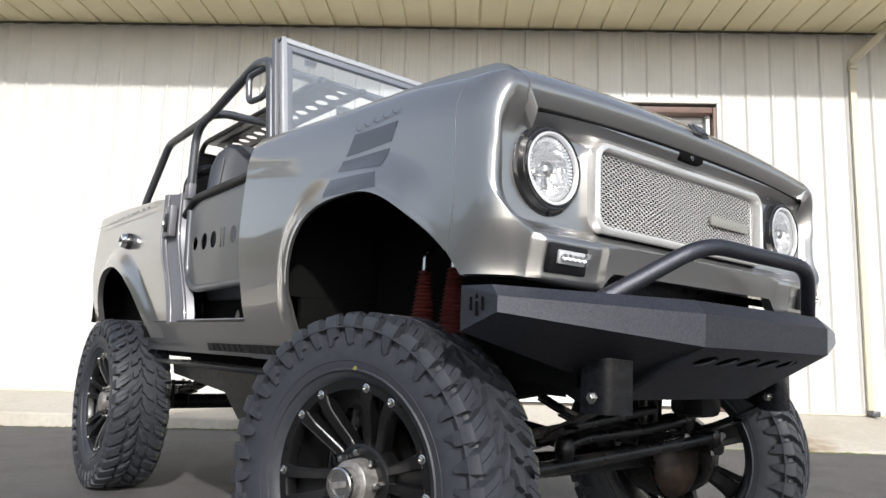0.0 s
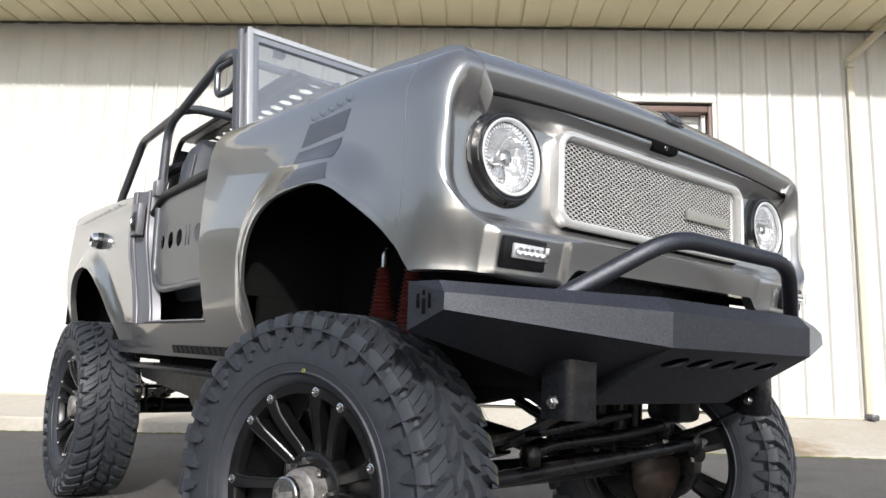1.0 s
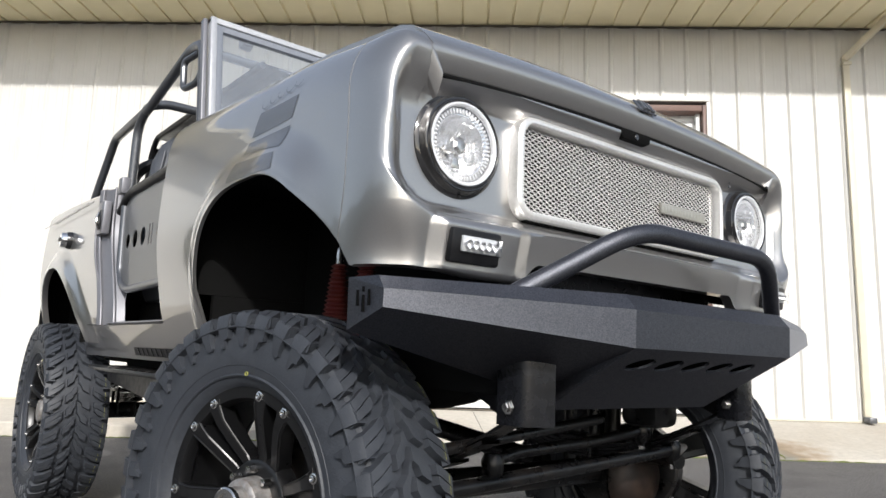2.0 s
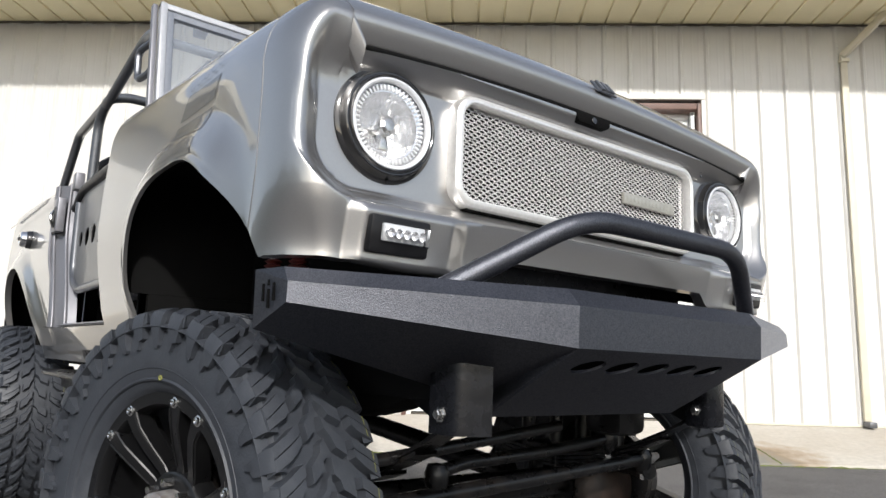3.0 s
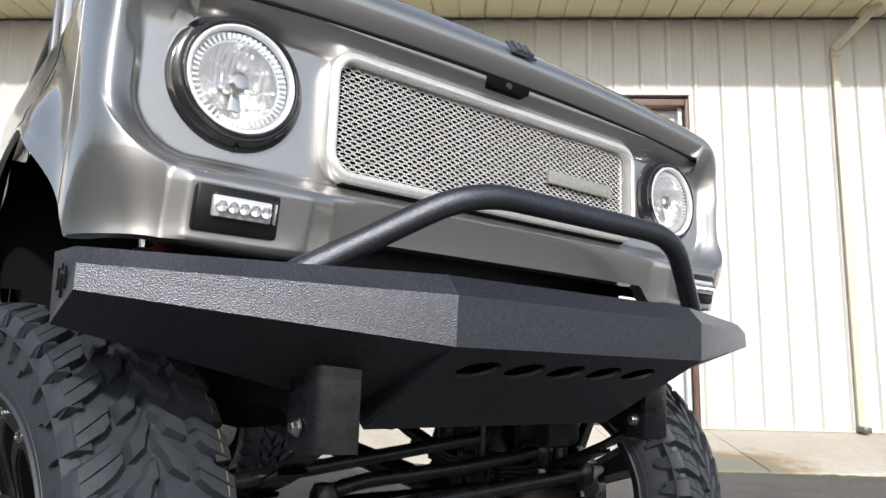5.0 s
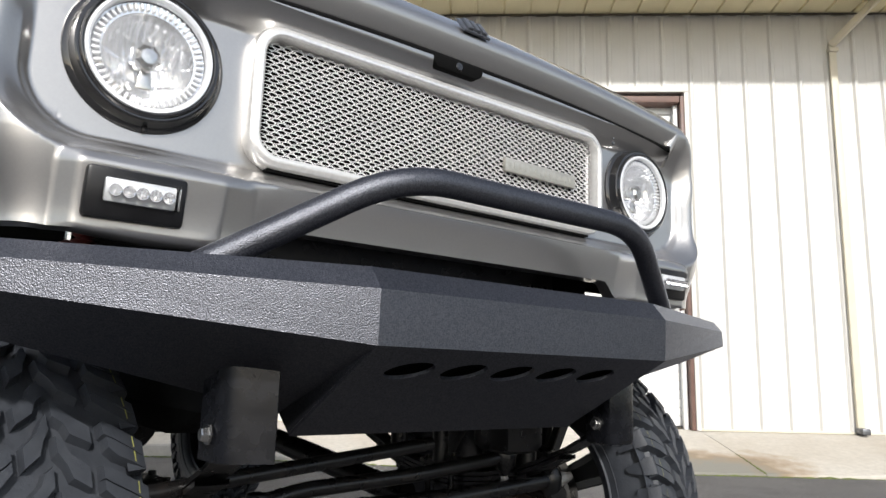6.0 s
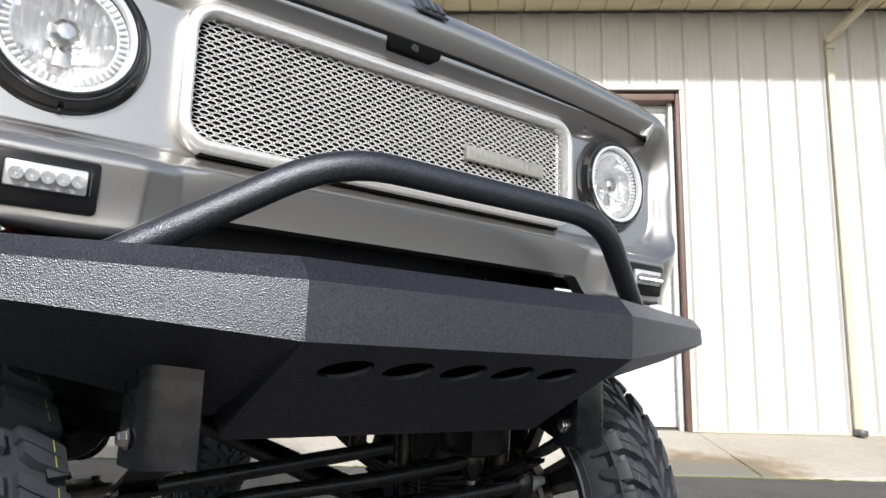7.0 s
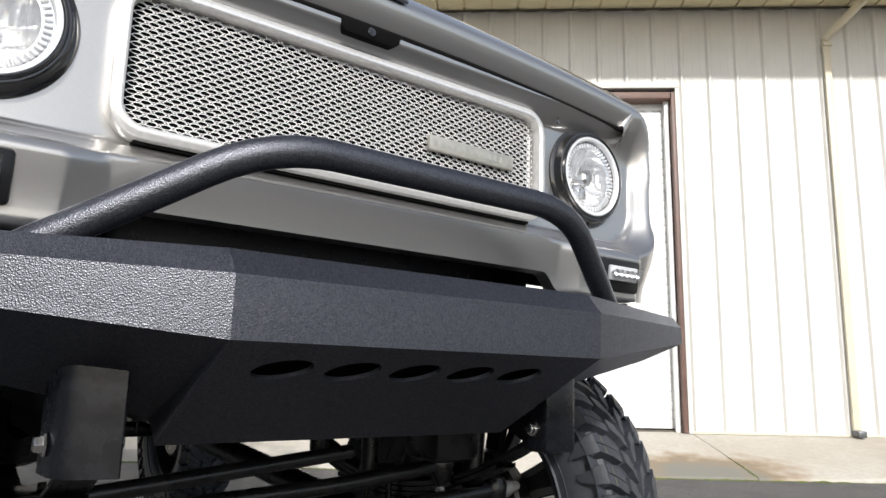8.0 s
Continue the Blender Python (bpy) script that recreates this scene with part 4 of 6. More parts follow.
def bumper():
    b = group_part("bumper", truck, "angular plate steel bumper in textured black coating")
    L = {
        "cb": Vector((-0.322, -0.192, 0.832)), "ct": Vector((-0.322, -0.194, 0.909)), "cu": Vector((-0.322, -0.165, 0.942)),
        "tb": Vector((-0.808, 0.000, 0.884)), "tt": Vector((-0.808, 0.000, 0.919)), "tu": Vector((-0.806, 0.022, 0.944)),
        "eu": Vector((-0.817, 0.110, 0.944)), "eb": Vector((-0.812, 0.116, 0.842)),
        "ru": Vector((-0.322, 0.10, 0.942)), "rb": Vector((-0.3215, 0.055, 0.690)),
    }
    R = {k: Vector((-v.x, v.y, v.z)) for k, v in L.items()}
    # this end is bent a little further out
    R.update(tb=Vector((0.838, -0.004, 0.883)), tt=Vector((0.840, 0.000, 0.920)), tu=Vector((0.841, 0.022, 0.944)), eu=Vector((0.846, 0.110, 0.944)), eb=Vector((0.845, 0.116, 0.842)))

    def slab(name, pts, thick=0.006):
        bm = bmesh.new()
        pts = [Vector(p) for p in pts]
        nrm = (pts[1] - pts[0]).cross(pts[2] - pts[0]).normalized()
        mid = sum(pts, Vector()) / len(pts)
        if nrm.dot(mid - Vector((0, 0.06, 0.87))) < 0:
            nrm = -nrm
        a = [bm.verts.new(p) for p in pts]
        c = [bm.verts.new(p - nrm * thick) for p in pts]
        bm.faces.new(a)
        bm.faces.new(c)
        for k in range(len(pts)):
            j = (k + 1) % len(pts)
            bm.faces.new((a[k], a[j], c[j], c[k]))
        part(name, bm, COATED, b, angle=20)
    for S in (L, R):
        slab("front_plate", [S["cb"], S["ct"], S["tt"], S["tb"]])
        slab("chamfer_plate", [S["ct"], S["cu"], S["tu"], S["tt"]])
        slab("top_plate", [S["cu"], S["ru"], S["eu"], S["tu"]])
        slab("end_plate", [S["tb"], S["tt"], S["tu"], S["eu"], S["eb"]])
        # the wing's floor is one flat plate; a cheek joins it to the deeper middle
        fold = (S["tb"] - S["cb"]).cross(S["eb"] - S["cb"])
        inner = Vector((S["rb"].x, 0.10, 0))
        inner.z = S["cb"].z - (fold.x * (inner.x - S["cb"].x) + fold.y * (inner.y - S["cb"].y)) / fold.z
        slab("under_plate", [S["cb"], S["tb"], S["eb"], inner])
        slab("cheek_plate", [S["cb"], inner, S["rb"]])
    slab("front_plate", [L["cb"], R["cb"], R["ct"], L["ct"]])
    slab("chamfer_plate", [L["ct"], R["ct"], R["cu"], L["cu"]])
    slab("top_plate", [L["cu"], R["cu"], R["ru"], L["ru"]])
    # the slotted plate under the middle
    bm = bmesh.new()
    A, B = L["cb"], L["rb"]
    d = B - A
    ln = math.hypot(d.y, d.z)
    up = Vector((0, d.y, d.z)).normalized()
    nrm = Vector((0, up.z, -up.y))
    M = Matrix(((1, 0, 0, 0), (0, up.y, nrm.y, (A.y)), (0, up.z, nrm.z, A.z), (0, 0, 0, 1)))
    cuts = [A.x] + [-0.28 + 0.104 * k for k in range(1, 5)] + [-A.x]
    for k, (x0, x1) in enumerate(zip(cuts, cuts[1:])):
        cx, cy = -0.228 + 0.104 * k, 0.066
        angs = sorted([2 * math.pi * (i + 0.5) / 24 for i in range(24)] + [math.atan2(y - cy, x - cx) % (2 * math.pi) for x in (x0, x1) for y in (0, ln)])
        loops = []
        for z in (0.0, -0.006):
            outer, inner = [], []
            for a in angs:
                c, s = math.cos(a), math.sin(a)
                reach = min(((x1 if c > 0 else x0) - cx) / c if abs(c) > 1e-6 else 9, ((ln if s > 0 else 0) - cy) / s if abs(s) > 1e-6 else 9)
                outer.append(bm.verts.new(M @ Vector((cx + c * reach, cy + s * reach, z))))
                inner.append(bm.verts.new(M @ Vector((cx + c * 0.039 - s * 0.012, cy + s * 0.0255, z))))
            loops.append((outer, inner))
            for i in range(len(angs)):
                j = (i + 1) % len(angs)
                bm.faces.new((outer[i], outer[j], inner[j], inner[i]))
        for i in range(len(angs)):
            j = (i + 1) % len(angs)
            bm.faces.new((loops[0][1][i], loops[0][1][j], loops[1][1][j], loops[1][1][i]))
    bmesh.ops.remove_doubles(bm, verts=bm.verts, dist=0.0006)
    part("slotted_plate", bm, COATED, b, angle=20)
    # A made-up near-black sheet behind the slots stands for the shaded inside.
    bm = bmesh.new()
    box(bm, (A.x + 0.01, 0.012, -0.034), (-A.x - 0.01, ln - 0.02, -0.028), 0, M)
    part("slot_shade_sheet", bm, DARKGAP, b)
    bm = bmesh.new()
    tube(bm, [(-0.525, -0.048, 0.929), (-0.275, -0.165, 1.085), (0.275, -0.165, 1.085), (0.525, -0.048, 0.929)], 0.0215, 20, 0.09)
    part("hoop_bar", bm, COATED, b, "bent black steel tube")
    for sx in (-1, 1):
        bm = bmesh.new()
        px = (lambda y: 0.8078 + 0.0068 * y / 0.1) if sx < 0 else (lambda y: 0.8397 + 0.005 * y / 0.1)
        # Dark bars laid on the plate; the cut-outs' shade is their colour.
        for yy, lo, hi in ((0.044, 0.888, 0.918), (0.062, 0.876, 0.908), (0.062, 0.914, 0.924), (0.080, 0.888, 0.918)):
            box(bm, (sx * (px(yy) - 0.004), yy - 0.0036, lo), (sx * (px(yy) + 0.0012), yy + 0.0036, hi))
        part("emblem", bm, DARKGAP, b, "plain upright dark bars standing for shaded cut-outs")
    for sx in (-1, 1):
        h = group_part("hanger", truck, "black box section spring hanger with worn edges")
        bm = bmesh.new()
        if sx < 0:
            # this one is folded to follow the bumper's wing
            M = Matrix.Translation((-0.462, -0.010, 0))
            prism(bm, [(-0.386, -0.036), (-0.389, -0.039), (-0.425, -0.0245), (-0.439, -0.0185), (-0.4465, -0.014), (-0.4525, -0.0075), (-0.457, 0.001), (-0.4605, 0.014), (-0.4635, 0.060), (-0.384, 0.060)], 0.173, Matrix.Translation((0, 0, 0.662)))
        else:
            M = Matrix.Translation((0.367, -0.024, 0))
            box(bm, (0, 0, 0.655), (0.084, 0.072, 0.825), 0.012, M)
        part("box_section", bm, HANGER, h, angle=34)
        bm = bmesh.new()
        prism(bm, [(0.058, 0.66), (0.20, 0.72), (0.20, 0.80), (0.058, 0.80)], 0.008, Matrix(((0, 0, 1, sx * 0.41 - 0.004), (1, 0, 0, 0), (0, 1, 0, 0), (0, 0, 0, 1))))
        part("gusset", bm, FLATBLACK, h)
        for side in (0, 1):
            bm = bmesh.new()
            at = M @ Matrix.Translation((-0.001 if side == 0 else 0.078 if sx < 0 else 0.084, 0.034, 0.700)) @ pose(0, 0, 0, 0, 0, 180 * side)
            lathe(bm, [(0.0, 0.016), (-0.003, 0.016), (-0.0035, 0.0115), (-0.011, 0.0105), (-0.013, 0.0085), (-0.013, 0.0005)], 6 if side == 0 else 12, "x", at)
            part("bolt", bm, STEEL, h, angle=20)


bumper()


def fog_light(x):
    g = group_part("fog_light", truck, "small clear LED lamp in a black plate", Matrix.Translation((x, 0.001, 1.020)) @ pose(0, 0, 0, 8, 0, 0))
    bm = bmesh.new()
    box(bm, (-0.068, -0.020, -0.035), (0.062, 0.02, 0.034), 0.006)
    part("plate", bm, FLATBLACK, g)
    bm = bmesh.new()
    box(bm, (-0.046, -0.026, -0.012), (0.046, -0.018, 0.020), 0.003)
    part("housing", bm, WHITEPL, g)
    for k in range(5):
        bm = bmesh.new()
        lathe(bm, [(-0.024, 0.0085), (-0.034, 0.0082), (-0.029, 0.004), (-0.026, 0.0005)], 16, "y", Matrix.Translation((-0.034 + 0.017 * k, -0.001, 0.004)))
        part("led", bm, REFLECT, g)
    bm = bmesh.new()
    grid(bm, [[(-0.048, -0.020, z), (-0.048, -0.038, z), (-0.045, -0.041, z), (0.045, -0.041, z), (0.048, -0.038, z), (0.048, -0.020, z)] for z in (-0.014, 0.0, 0.022)])
    part("lens", bm, LENS, g).visible_shadow = False


fog_light(-0.600)
fog_light(0.600)


# ---- wheels ----
def tyre_parts(w):
    """A mud tyre round x, its outer face towards -x, centre at the origin."""
    R = TYRE_R - 0.018
    bm = bmesh.new()
    half = [(0.085, 0.262), (0.098, 0.270), (0.107, 0.284), (0.114, 0.306), (0.1185, 0.330), (0.1185, 0.350), (0.1170, 0.372), (0.1135, 0.395), (0.109, R - 0.020), (0.100, R - 0.006), (0.06, R)]
    lathe(bm, [(-x, r) for x, r in half] + [(x * 1.17, r) for x, r in half[::-1]], 96, "x")
    part("carcass", bm, RUBBER, w, angle=40)
    for s in (-1, 1.17):
        for name, prof in (("bead_rib", [(0.106, 0.2865), (0.1135, 0.2895), (0.1150, 0.2925), (0.110, 0.297)]), ("shoulder_rib", [(0.1100, 0.3990), (0.1250, 0.4010), (0.1309, 0.4028), (0.1309, 0.4048), (0.1250, 0.4065), (0.1060, 0.4120)]),
                           ("wall_rib", [(0.1160, 0.3150), (0.1174, 0.3158), (0.1176, 0.3168), (0.1165, 0.3176)])):
            bm = bmesh.new()
            lathe(bm, [(s * x, r) for x, r in prof], 96, "x")
            part(name, bm, RUBBER, w, angle=25)

    def wider(bm):
        """The tyre reaches further towards the axle than outwards."""
        for v in bm.verts:
            if v.co.x > 0:
                v.co.x *= 1.17
        return bm

    def block(bm, secs, a0, r0, r1, inset=(0.005, 0.005)):
        """A raised lug with sloped sides. secs: (x, first angle, last angle) across the tread."""
        rows = []
        for i, (x, a, b) in enumerate(secs):
            x2 = x + (0.003 if i == 0 else -0.002 if i == len(secs) - 1 else 0) * math.copysign(1, x)
            drop = 0.010 * max(0, (abs(x2) - 0.07) / 0.05) ** 2
            rows.append([bm.verts.new((xx, r * math.cos(a0 + an), r * math.sin(a0 + an))) for xx, an, r in ((x, a - 0.006, r0), (x2, a + inset[0], r1 - drop), (x2, b - inset[1], r1 - drop), (x, b + 0.006, r0))])
        for p, q in zip(rows, rows[1:]):
            for k in range(3):
                bm.faces.new((p[k], p[k + 1], q[k + 1], q[k]))
        bm.faces.new(rows[0])
        bm.faces.new(rows[-1])

    def flank(bm, s, cen, rows):
        """A lug lying on the sidewall. rows: (radius, height over the axle's middle, half angle, shift)."""
        lo, hi = [], []
        for r, x, f, hk in rows:
            for sg in (-1, 1):
                an = cen + sg * f + hk
                lo.append(bm.verts.new((s * (x - 0.026), r * math.cos(an), r * math.sin(an))))
                an = cen + sg * max(f - 0.005, f * 0.6) + hk
                hi.append(bm.verts.new((s * x, r * math.cos(an), r * math.sin(an))))
        n = len(rows)
        for i in range(0, 2 * n - 2, 2):
            bm.faces.new((hi[i], hi[i + 1], hi[i + 3], hi[i + 2]))
            bm.faces.new((lo[i], lo[i + 2], hi[i + 2], hi[i]))
            bm.faces.new((lo[i + 1], lo[i + 3], hi[i + 3], hi[i + 1]))
        bm.faces.new((lo[-2], lo[-1], hi[-1], hi[-2]))
        bm.faces.new((lo[0], lo[1], hi[1], hi[0]))
    N = 38
    da = 2 * math.pi / N
    sl = 1.30
    rng = random.Random(2)
    bm = bmesh.new()
    side = bmesh.new()
    for k in range(N):
        odd = k % 2
        for s in (-1, 1):
            o = k * da + (da * 0.5 if s > 0 else 0)
            # hooked blocks that reach into one another along the middle
            mid = [(-0.006, -0.034, 0.034), (0.014, -0.026, 0.052), (0.020, 0.000, 0.090), (0.044, 0.018, 0.098)] if odd else [(0.001, -0.020, 0.058), (0.016, -0.018, 0.066), (0.022, 0.012, 0.100), (0.050, 0.030, 0.104)]
            block(bm, [(s * x if x > 0 else s * 0.001, a + sl * (x - 0.06), b + sl * (x - 0.06)) for x, a, b in mid], o, R - 0.004, TYRE_R)
            # shoulder lug, its top parted by a slit
            e1 = rng.uniform(-0.001, 0.001)
            if odd:
                fingers = (([(0.056, 0.004, 0.050), (0.070, -0.006, 0.052), (0.090, 0.000, 0.054), (0.124 + e1, -0.004, 0.052)], (0.005, 0.002)), ([(0.056, 0.053, 0.094), (0.074, 0.055, 0.108), (0.094, 0.057, 0.116), (0.124 + e1, 0.055, 0.110)], (0.002, 0.005)))
            else:
                fingers = (([(0.062, 0.000, 0.052), (0.078, -0.010, 0.050), (0.098, -0.004, 0.054), (0.121 + e1, -0.006, 0.054)], (0.005, 0.002)), ([(0.066, 0.055, 0.100), (0.080, 0.053, 0.114), (0.100, 0.057, 0.110), (0.121 + e1, 0.057, 0.106)], (0.002, 0.005)))
            for finger, ins in fingers:
                block(bm, [(s * x, a + sl * (x - 0.06), b + sl * (x - 0.06)) for x, a, b in finger], o, R - 0.016, TYRE_R + 0.001, ins)
            cen = o + 0.053 + sl * 0.062
            # the lug's flank down to the rib, then a hooked biter on the sidewall
            flank(side, s, cen, [(TYRE_R - 0.0105, 0.1225, 0.055, 0.0), (TYRE_R - 0.020, 0.1275, 0.054, 0.0), (0.4055, 0.1306, 0.052, 0.0)])
            if odd:
                flank(side, s, cen, [(0.4035, 0.1292, 0.050, 0.004), (0.386, 0.1290, 0.046, 0.004), (0.378, 0.1285, 0.044, 0.002), (0.374, 0.1280, 0.026, -0.012), (0.356, 0.1260, 0.017, -0.022)])
            else:
                flank(side, s, cen, [(0.4035, 0.1290, 0.046, 0.0), (0.388, 0.1290, 0.040, 0.002), (0.376, 0.1280, 0.032, 0.006), (0.364, 0.1265, 0.030, 0.010), (0.358, 0.1258, 0.010, 0.014)])
    line = bmesh.new()
    for k in range(N):
        for a, b in ((0.004, 0.046), (0.060, 0.100)):
            o = k * da + da * 0.5 + sl * 0.046
            r = TYRE_R - 0.0032
            line.faces.new([line.verts.new((x, r * math.cos(o + an), r * math.sin(o + an))) for x, an in ((0.1050, a), (0.1066, a), (0.1066, b), (0.1050, b))])
    part("paint_line", wider(line), MARK, w, "thin yellow-green line across the tread")["kind"] = "stuff"
    bm2 = bmesh.new()
    lathe(bm2, [(-0.1170, 0.0055), (-0.1195, 0.0055), (-0.1195, 0.003), (-0.1170, 0.003)], 14, "x", Matrix.Translation((0.0015, 0.297 * math.cos(radians(106)), 0.297 * math.sin(radians(106)))))
    part("paint_dot", bm2, MARK, w, "small yellow ring mark")
    part("tread", wider(bm), RUBBER, w, "chunky interlocking tread blocks", angle=25)["kind"] = "stuff"
    part("side_lug", wider(side), RUBBER, w, "raised hooked rubber lugs on the sidewall", angle=25)["kind"] = "stuff"


def rim_parts(w, front):
    face = -0.090
    bm = bmesh.new()
    lathe(bm, [(0.098, 0.272), (0.090, 0.258), (0.02, 0.240), (-0.05, 0.248), (-0.078, 0.258), (-0.090, 0.268), (-0.096, 0.273), (-0.100, 0.277), (-0.094, 0.279), (0.0, 0.256), (0.092, 0.264)], 72, "x")
    part("barrel", bm, RIMBLACK, w)
    bm = bmesh.new()
    lathe(bm, [(face + 0.012, 0.2745), (face, 0.2715), (face, 0.240), (face + 0.006, 0.236), (face + 0.030, 0.233), (face + 0.045, 0.246)], 72, "x")
    part("lock_ring", bm, RIMBLACK, w)
    for k in range(6):
        a = radians(60 * k + 2)
        bm = bmesh.new()
        rows = [(0.080, face + 0.066, 0.012), (0.120, face + 0.066, 0.016), (0.180, face + 0.056, 0.020), (0.240, face + 0.046, 0.028)]
        grid(bm, [[(x, r, -h), (x, r, h), (x + 0.030, r, h), (x + 0.030, r, -h), (x, r, -h)] for r, x, h in rows])
        part("spoke_web", bm, RIMBLACK, w, m=Matrix.Rotation(a, 4, "X"))
        for s in (-1, 1):
            bm = bmesh.new()
            secs = [(0.066, face + 0.050, 0.0185, 0.0125), (0.105, face + 0.044, 0.0225, 0.0140), (0.150, face + 0.024, 0.0275, 0.0150), (0.198, face + 0.005, 0.0345, 0.0155), (0.226, face + 0.000, 0.0410, 0.0185), (0.246, face - 0.001, 0.0480, 0.0260)]
            prev = None
            for r, x, c, hw in secs:
                c *= s
                ring = [bm.verts.new(p) for p in ((x, r, c - hw), (x, r, c + hw), (x + 0.046, r, c + hw * 0.82), (x + 0.046, r, c - hw * 0.82))]
                if prev:
                    for i in range(4):
                        bm.faces.new((prev[i], prev[(i + 1) % 4], ring[(i + 1) % 4], ring[i]))
                else:
                    bm.faces.new(ring)
                prev = ring
            bm.faces.new(prev)
            bmesh.ops.bevel(bm, geom=bm.edges[:], offset=0.0030, segments=1, profile=0.5, affect="EDGES")
            part("spoke", bm, RIMBLACK, w, m=Matrix.Rotation(a, 4, "X"))
            # a raised bead along the spoke's edge
            bm = bmesh.new()
            pts = [(x - 0.001, r, s * (c + hw - 0.0035)) for r, x, c, hw in secs[1:-1]]
            tube(bm, pts, 0.0022, 8, 0.02)
            part("spoke_bead", bm, RIMBLACK, w, m=Matrix.Rotation(a, 4, "X"))
            bm = bmesh.new()
            aa = a + s * 0.185
            m = Matrix.Translation((0, 0.249 * math.cos(aa), 0.249 * math.sin(aa)))
            lathe(bm, [(face + 0.002, 0.0125), (face - 0.002, 0.012), (face - 0.003, 0.0085), (face - 0.007, 0.0078), (face - 0.008, 0.0045), (face - 0.005, 0.0005)], 12, "x", m)
            part("rim_bolt", bm, STEEL, w)
    bm = bmesh.new()
    lathe(bm, [(face + 0.095, 0.100), (face + 0.060, 0.104), (face + 0.044, 0.096), (face + 0.040, 0.088), (face + 0.044, 0.06)], 48, "x")
    part("centre", bm, RIMBLACK, w)
    bm = bmesh.new()
    lathe(bm, [(0.085, 0.0005), (0.085, 0.140), (0.078, 0.150), (0.030, 0.150), (0.020, 0.140), (0.020, 0.05)], 40, "x")
    part("brake_drum", bm, CHASSIS, w, "dark iron brake drum")
    if front:
        bm = bmesh.new()
        lathe(bm, [(face + 0.060, 0.062), (face + 0.0, 0.058), (face - 0.004, 0.054), (face - 0.006, 0.044), (face - 0.030, 0.042), (face - 0.034, 0.038), (face - 0.034, 0.034)], 28, "x")
        part("hub", bm, HUBGREY, w, "cast grey locking hub")
        bm = bmesh.new()
        lathe(bm, [(face - 0.030, 0.044), (face - 0.040, 0.044), (face - 0.043, 0.040), (face - 0.043, 0.031), (face - 0.036, 0.029), (face - 0.036, 0.0005)], 32, "x")
        part("dial", bm, STEEL, w)
        bm = bmesh.new()
        box(bm, (face - 0.045, -0.028, -0.008), (face - 0.034, 0.028, 0.008), 0.003)
        part("dial_grip", bm, HUBGREY, w)
    else:
        bm = bmesh.new()
        lathe(bm, [(face + 0.060, 0.056), (face + 0.010, 0.054), (face + 0.004, 0.048), (face + 0.004, 0.0005)], 28, "x")
        part("hub", bm, HUBGREY, w)
    for k in range(8):
        a = 2 * math.pi * k / 8 + 0.2
        bm = bmesh.new()
        lathe(bm, [(face + 0.04, 0.010), (face + 0.016, 0.009), (face + 0.014, 0.0005)], 6, "x", Matrix.Translation((0, 0.076 * math.cos(a), 0.076 * math.sin(a))))
        part("lug_nut", bm, STEEL, w)


def wheel(x, y, front):
    w = group_part("wheel", truck, "black six-spoke alloy wheel with a mud tyre")
    tyre_parts(w)
    rim_parts(w, front)
    return w


def set_wheel(w, sx, y, steer, spin):
    m = Matrix.Translation((sx * 0.735, y, HUB_Z)) @ pose(0, 0, 0, 0, 0, steer)
    if sx > 0:
        m = m @ pose(0, 0, 0, 0, 0, 180)
    w.matrix_basis = m @ Matrix.Rotation(radians(spin), 4, "X")


wf = wheel(0, 0, True)
wr = wheel(0, 0, False)
wf2 = copy_thing(wf, Matrix.Identity(4))
wr2 = copy_thing(wr, Matrix.Identity(4))
set_wheel(wf, -1, F_HUB, STEER, -12)
set_wheel(wf2, 1, F_HUB, STEER, 25)
set_wheel(wr, -1, R_HUB, 0, 14)
set_wheel(wr2, 1, R_HUB, 0, 40)


# ---- truck details ----
def skin_x(col, z):
    """How far out a column of the fender's skin lies at height z."""
    pts = col[1:-1]
    for a, b in zip(pts, pts[1:]):
        if a.z <= z <= b.z and b.z > a.z:
            return a.x + (b.x - a.x) * (z - a.z) / (b.z - a.z)
    return pts[-1].x


def side_at(y, z, off=0.0009):
    """A point on the front fender's skin, off metres proud of it."""
    near = sorted(SIDE, key=lambda e: abs(e[0] - y))[:2]
    (y0, c0), (y1, c1) = near
    t = (y - y0) / (y1 - y0)

    def at(zz):
        return skin_x(c0, zz) * (1 - t) + skin_x(c1, zz) * t
    n = Vector((-1, 0, (at(z + 0.004) - at(z - 0.004)) / 0.008)).normalized()
    return Vector((at(z), y, z)) + n * off


def decal(name, corners, label, n=28):
    """A sheet laid on the fender; corners (y, z) clockwise from the upper rear."""
    bm = bmesh.new()
    a, b, c, d = [Vector((y, z)) for y, z in corners]
    rows = []
    for i in range(n + 1):
        t = i / n
        rows.append([side_at(*((a.lerp(b, s / n)).lerp(d.lerp(c, s / n), t))) for s in range(n + 1)])
    grid(bm, rows)
    return part(name, bm, DECAL, truck, label, angle=60)


decal("stripe", [(0.657, 1.419), (0.427, 1.409), (0.449, 1.355), (0.694, 1.357)], "charcoal slanted side stripe")
decal("stripe", [(0.709, 1.346), (0.455, 1.337), (0.470, 1.284), (0.724, 1.314)], "charcoal slanted side stripe")
decal("stripe", [(0.742, 1.290), (0.482, 1.271), (0.455, 1.222), (0.745, 1.232)], "charcoal slanted side stripe")


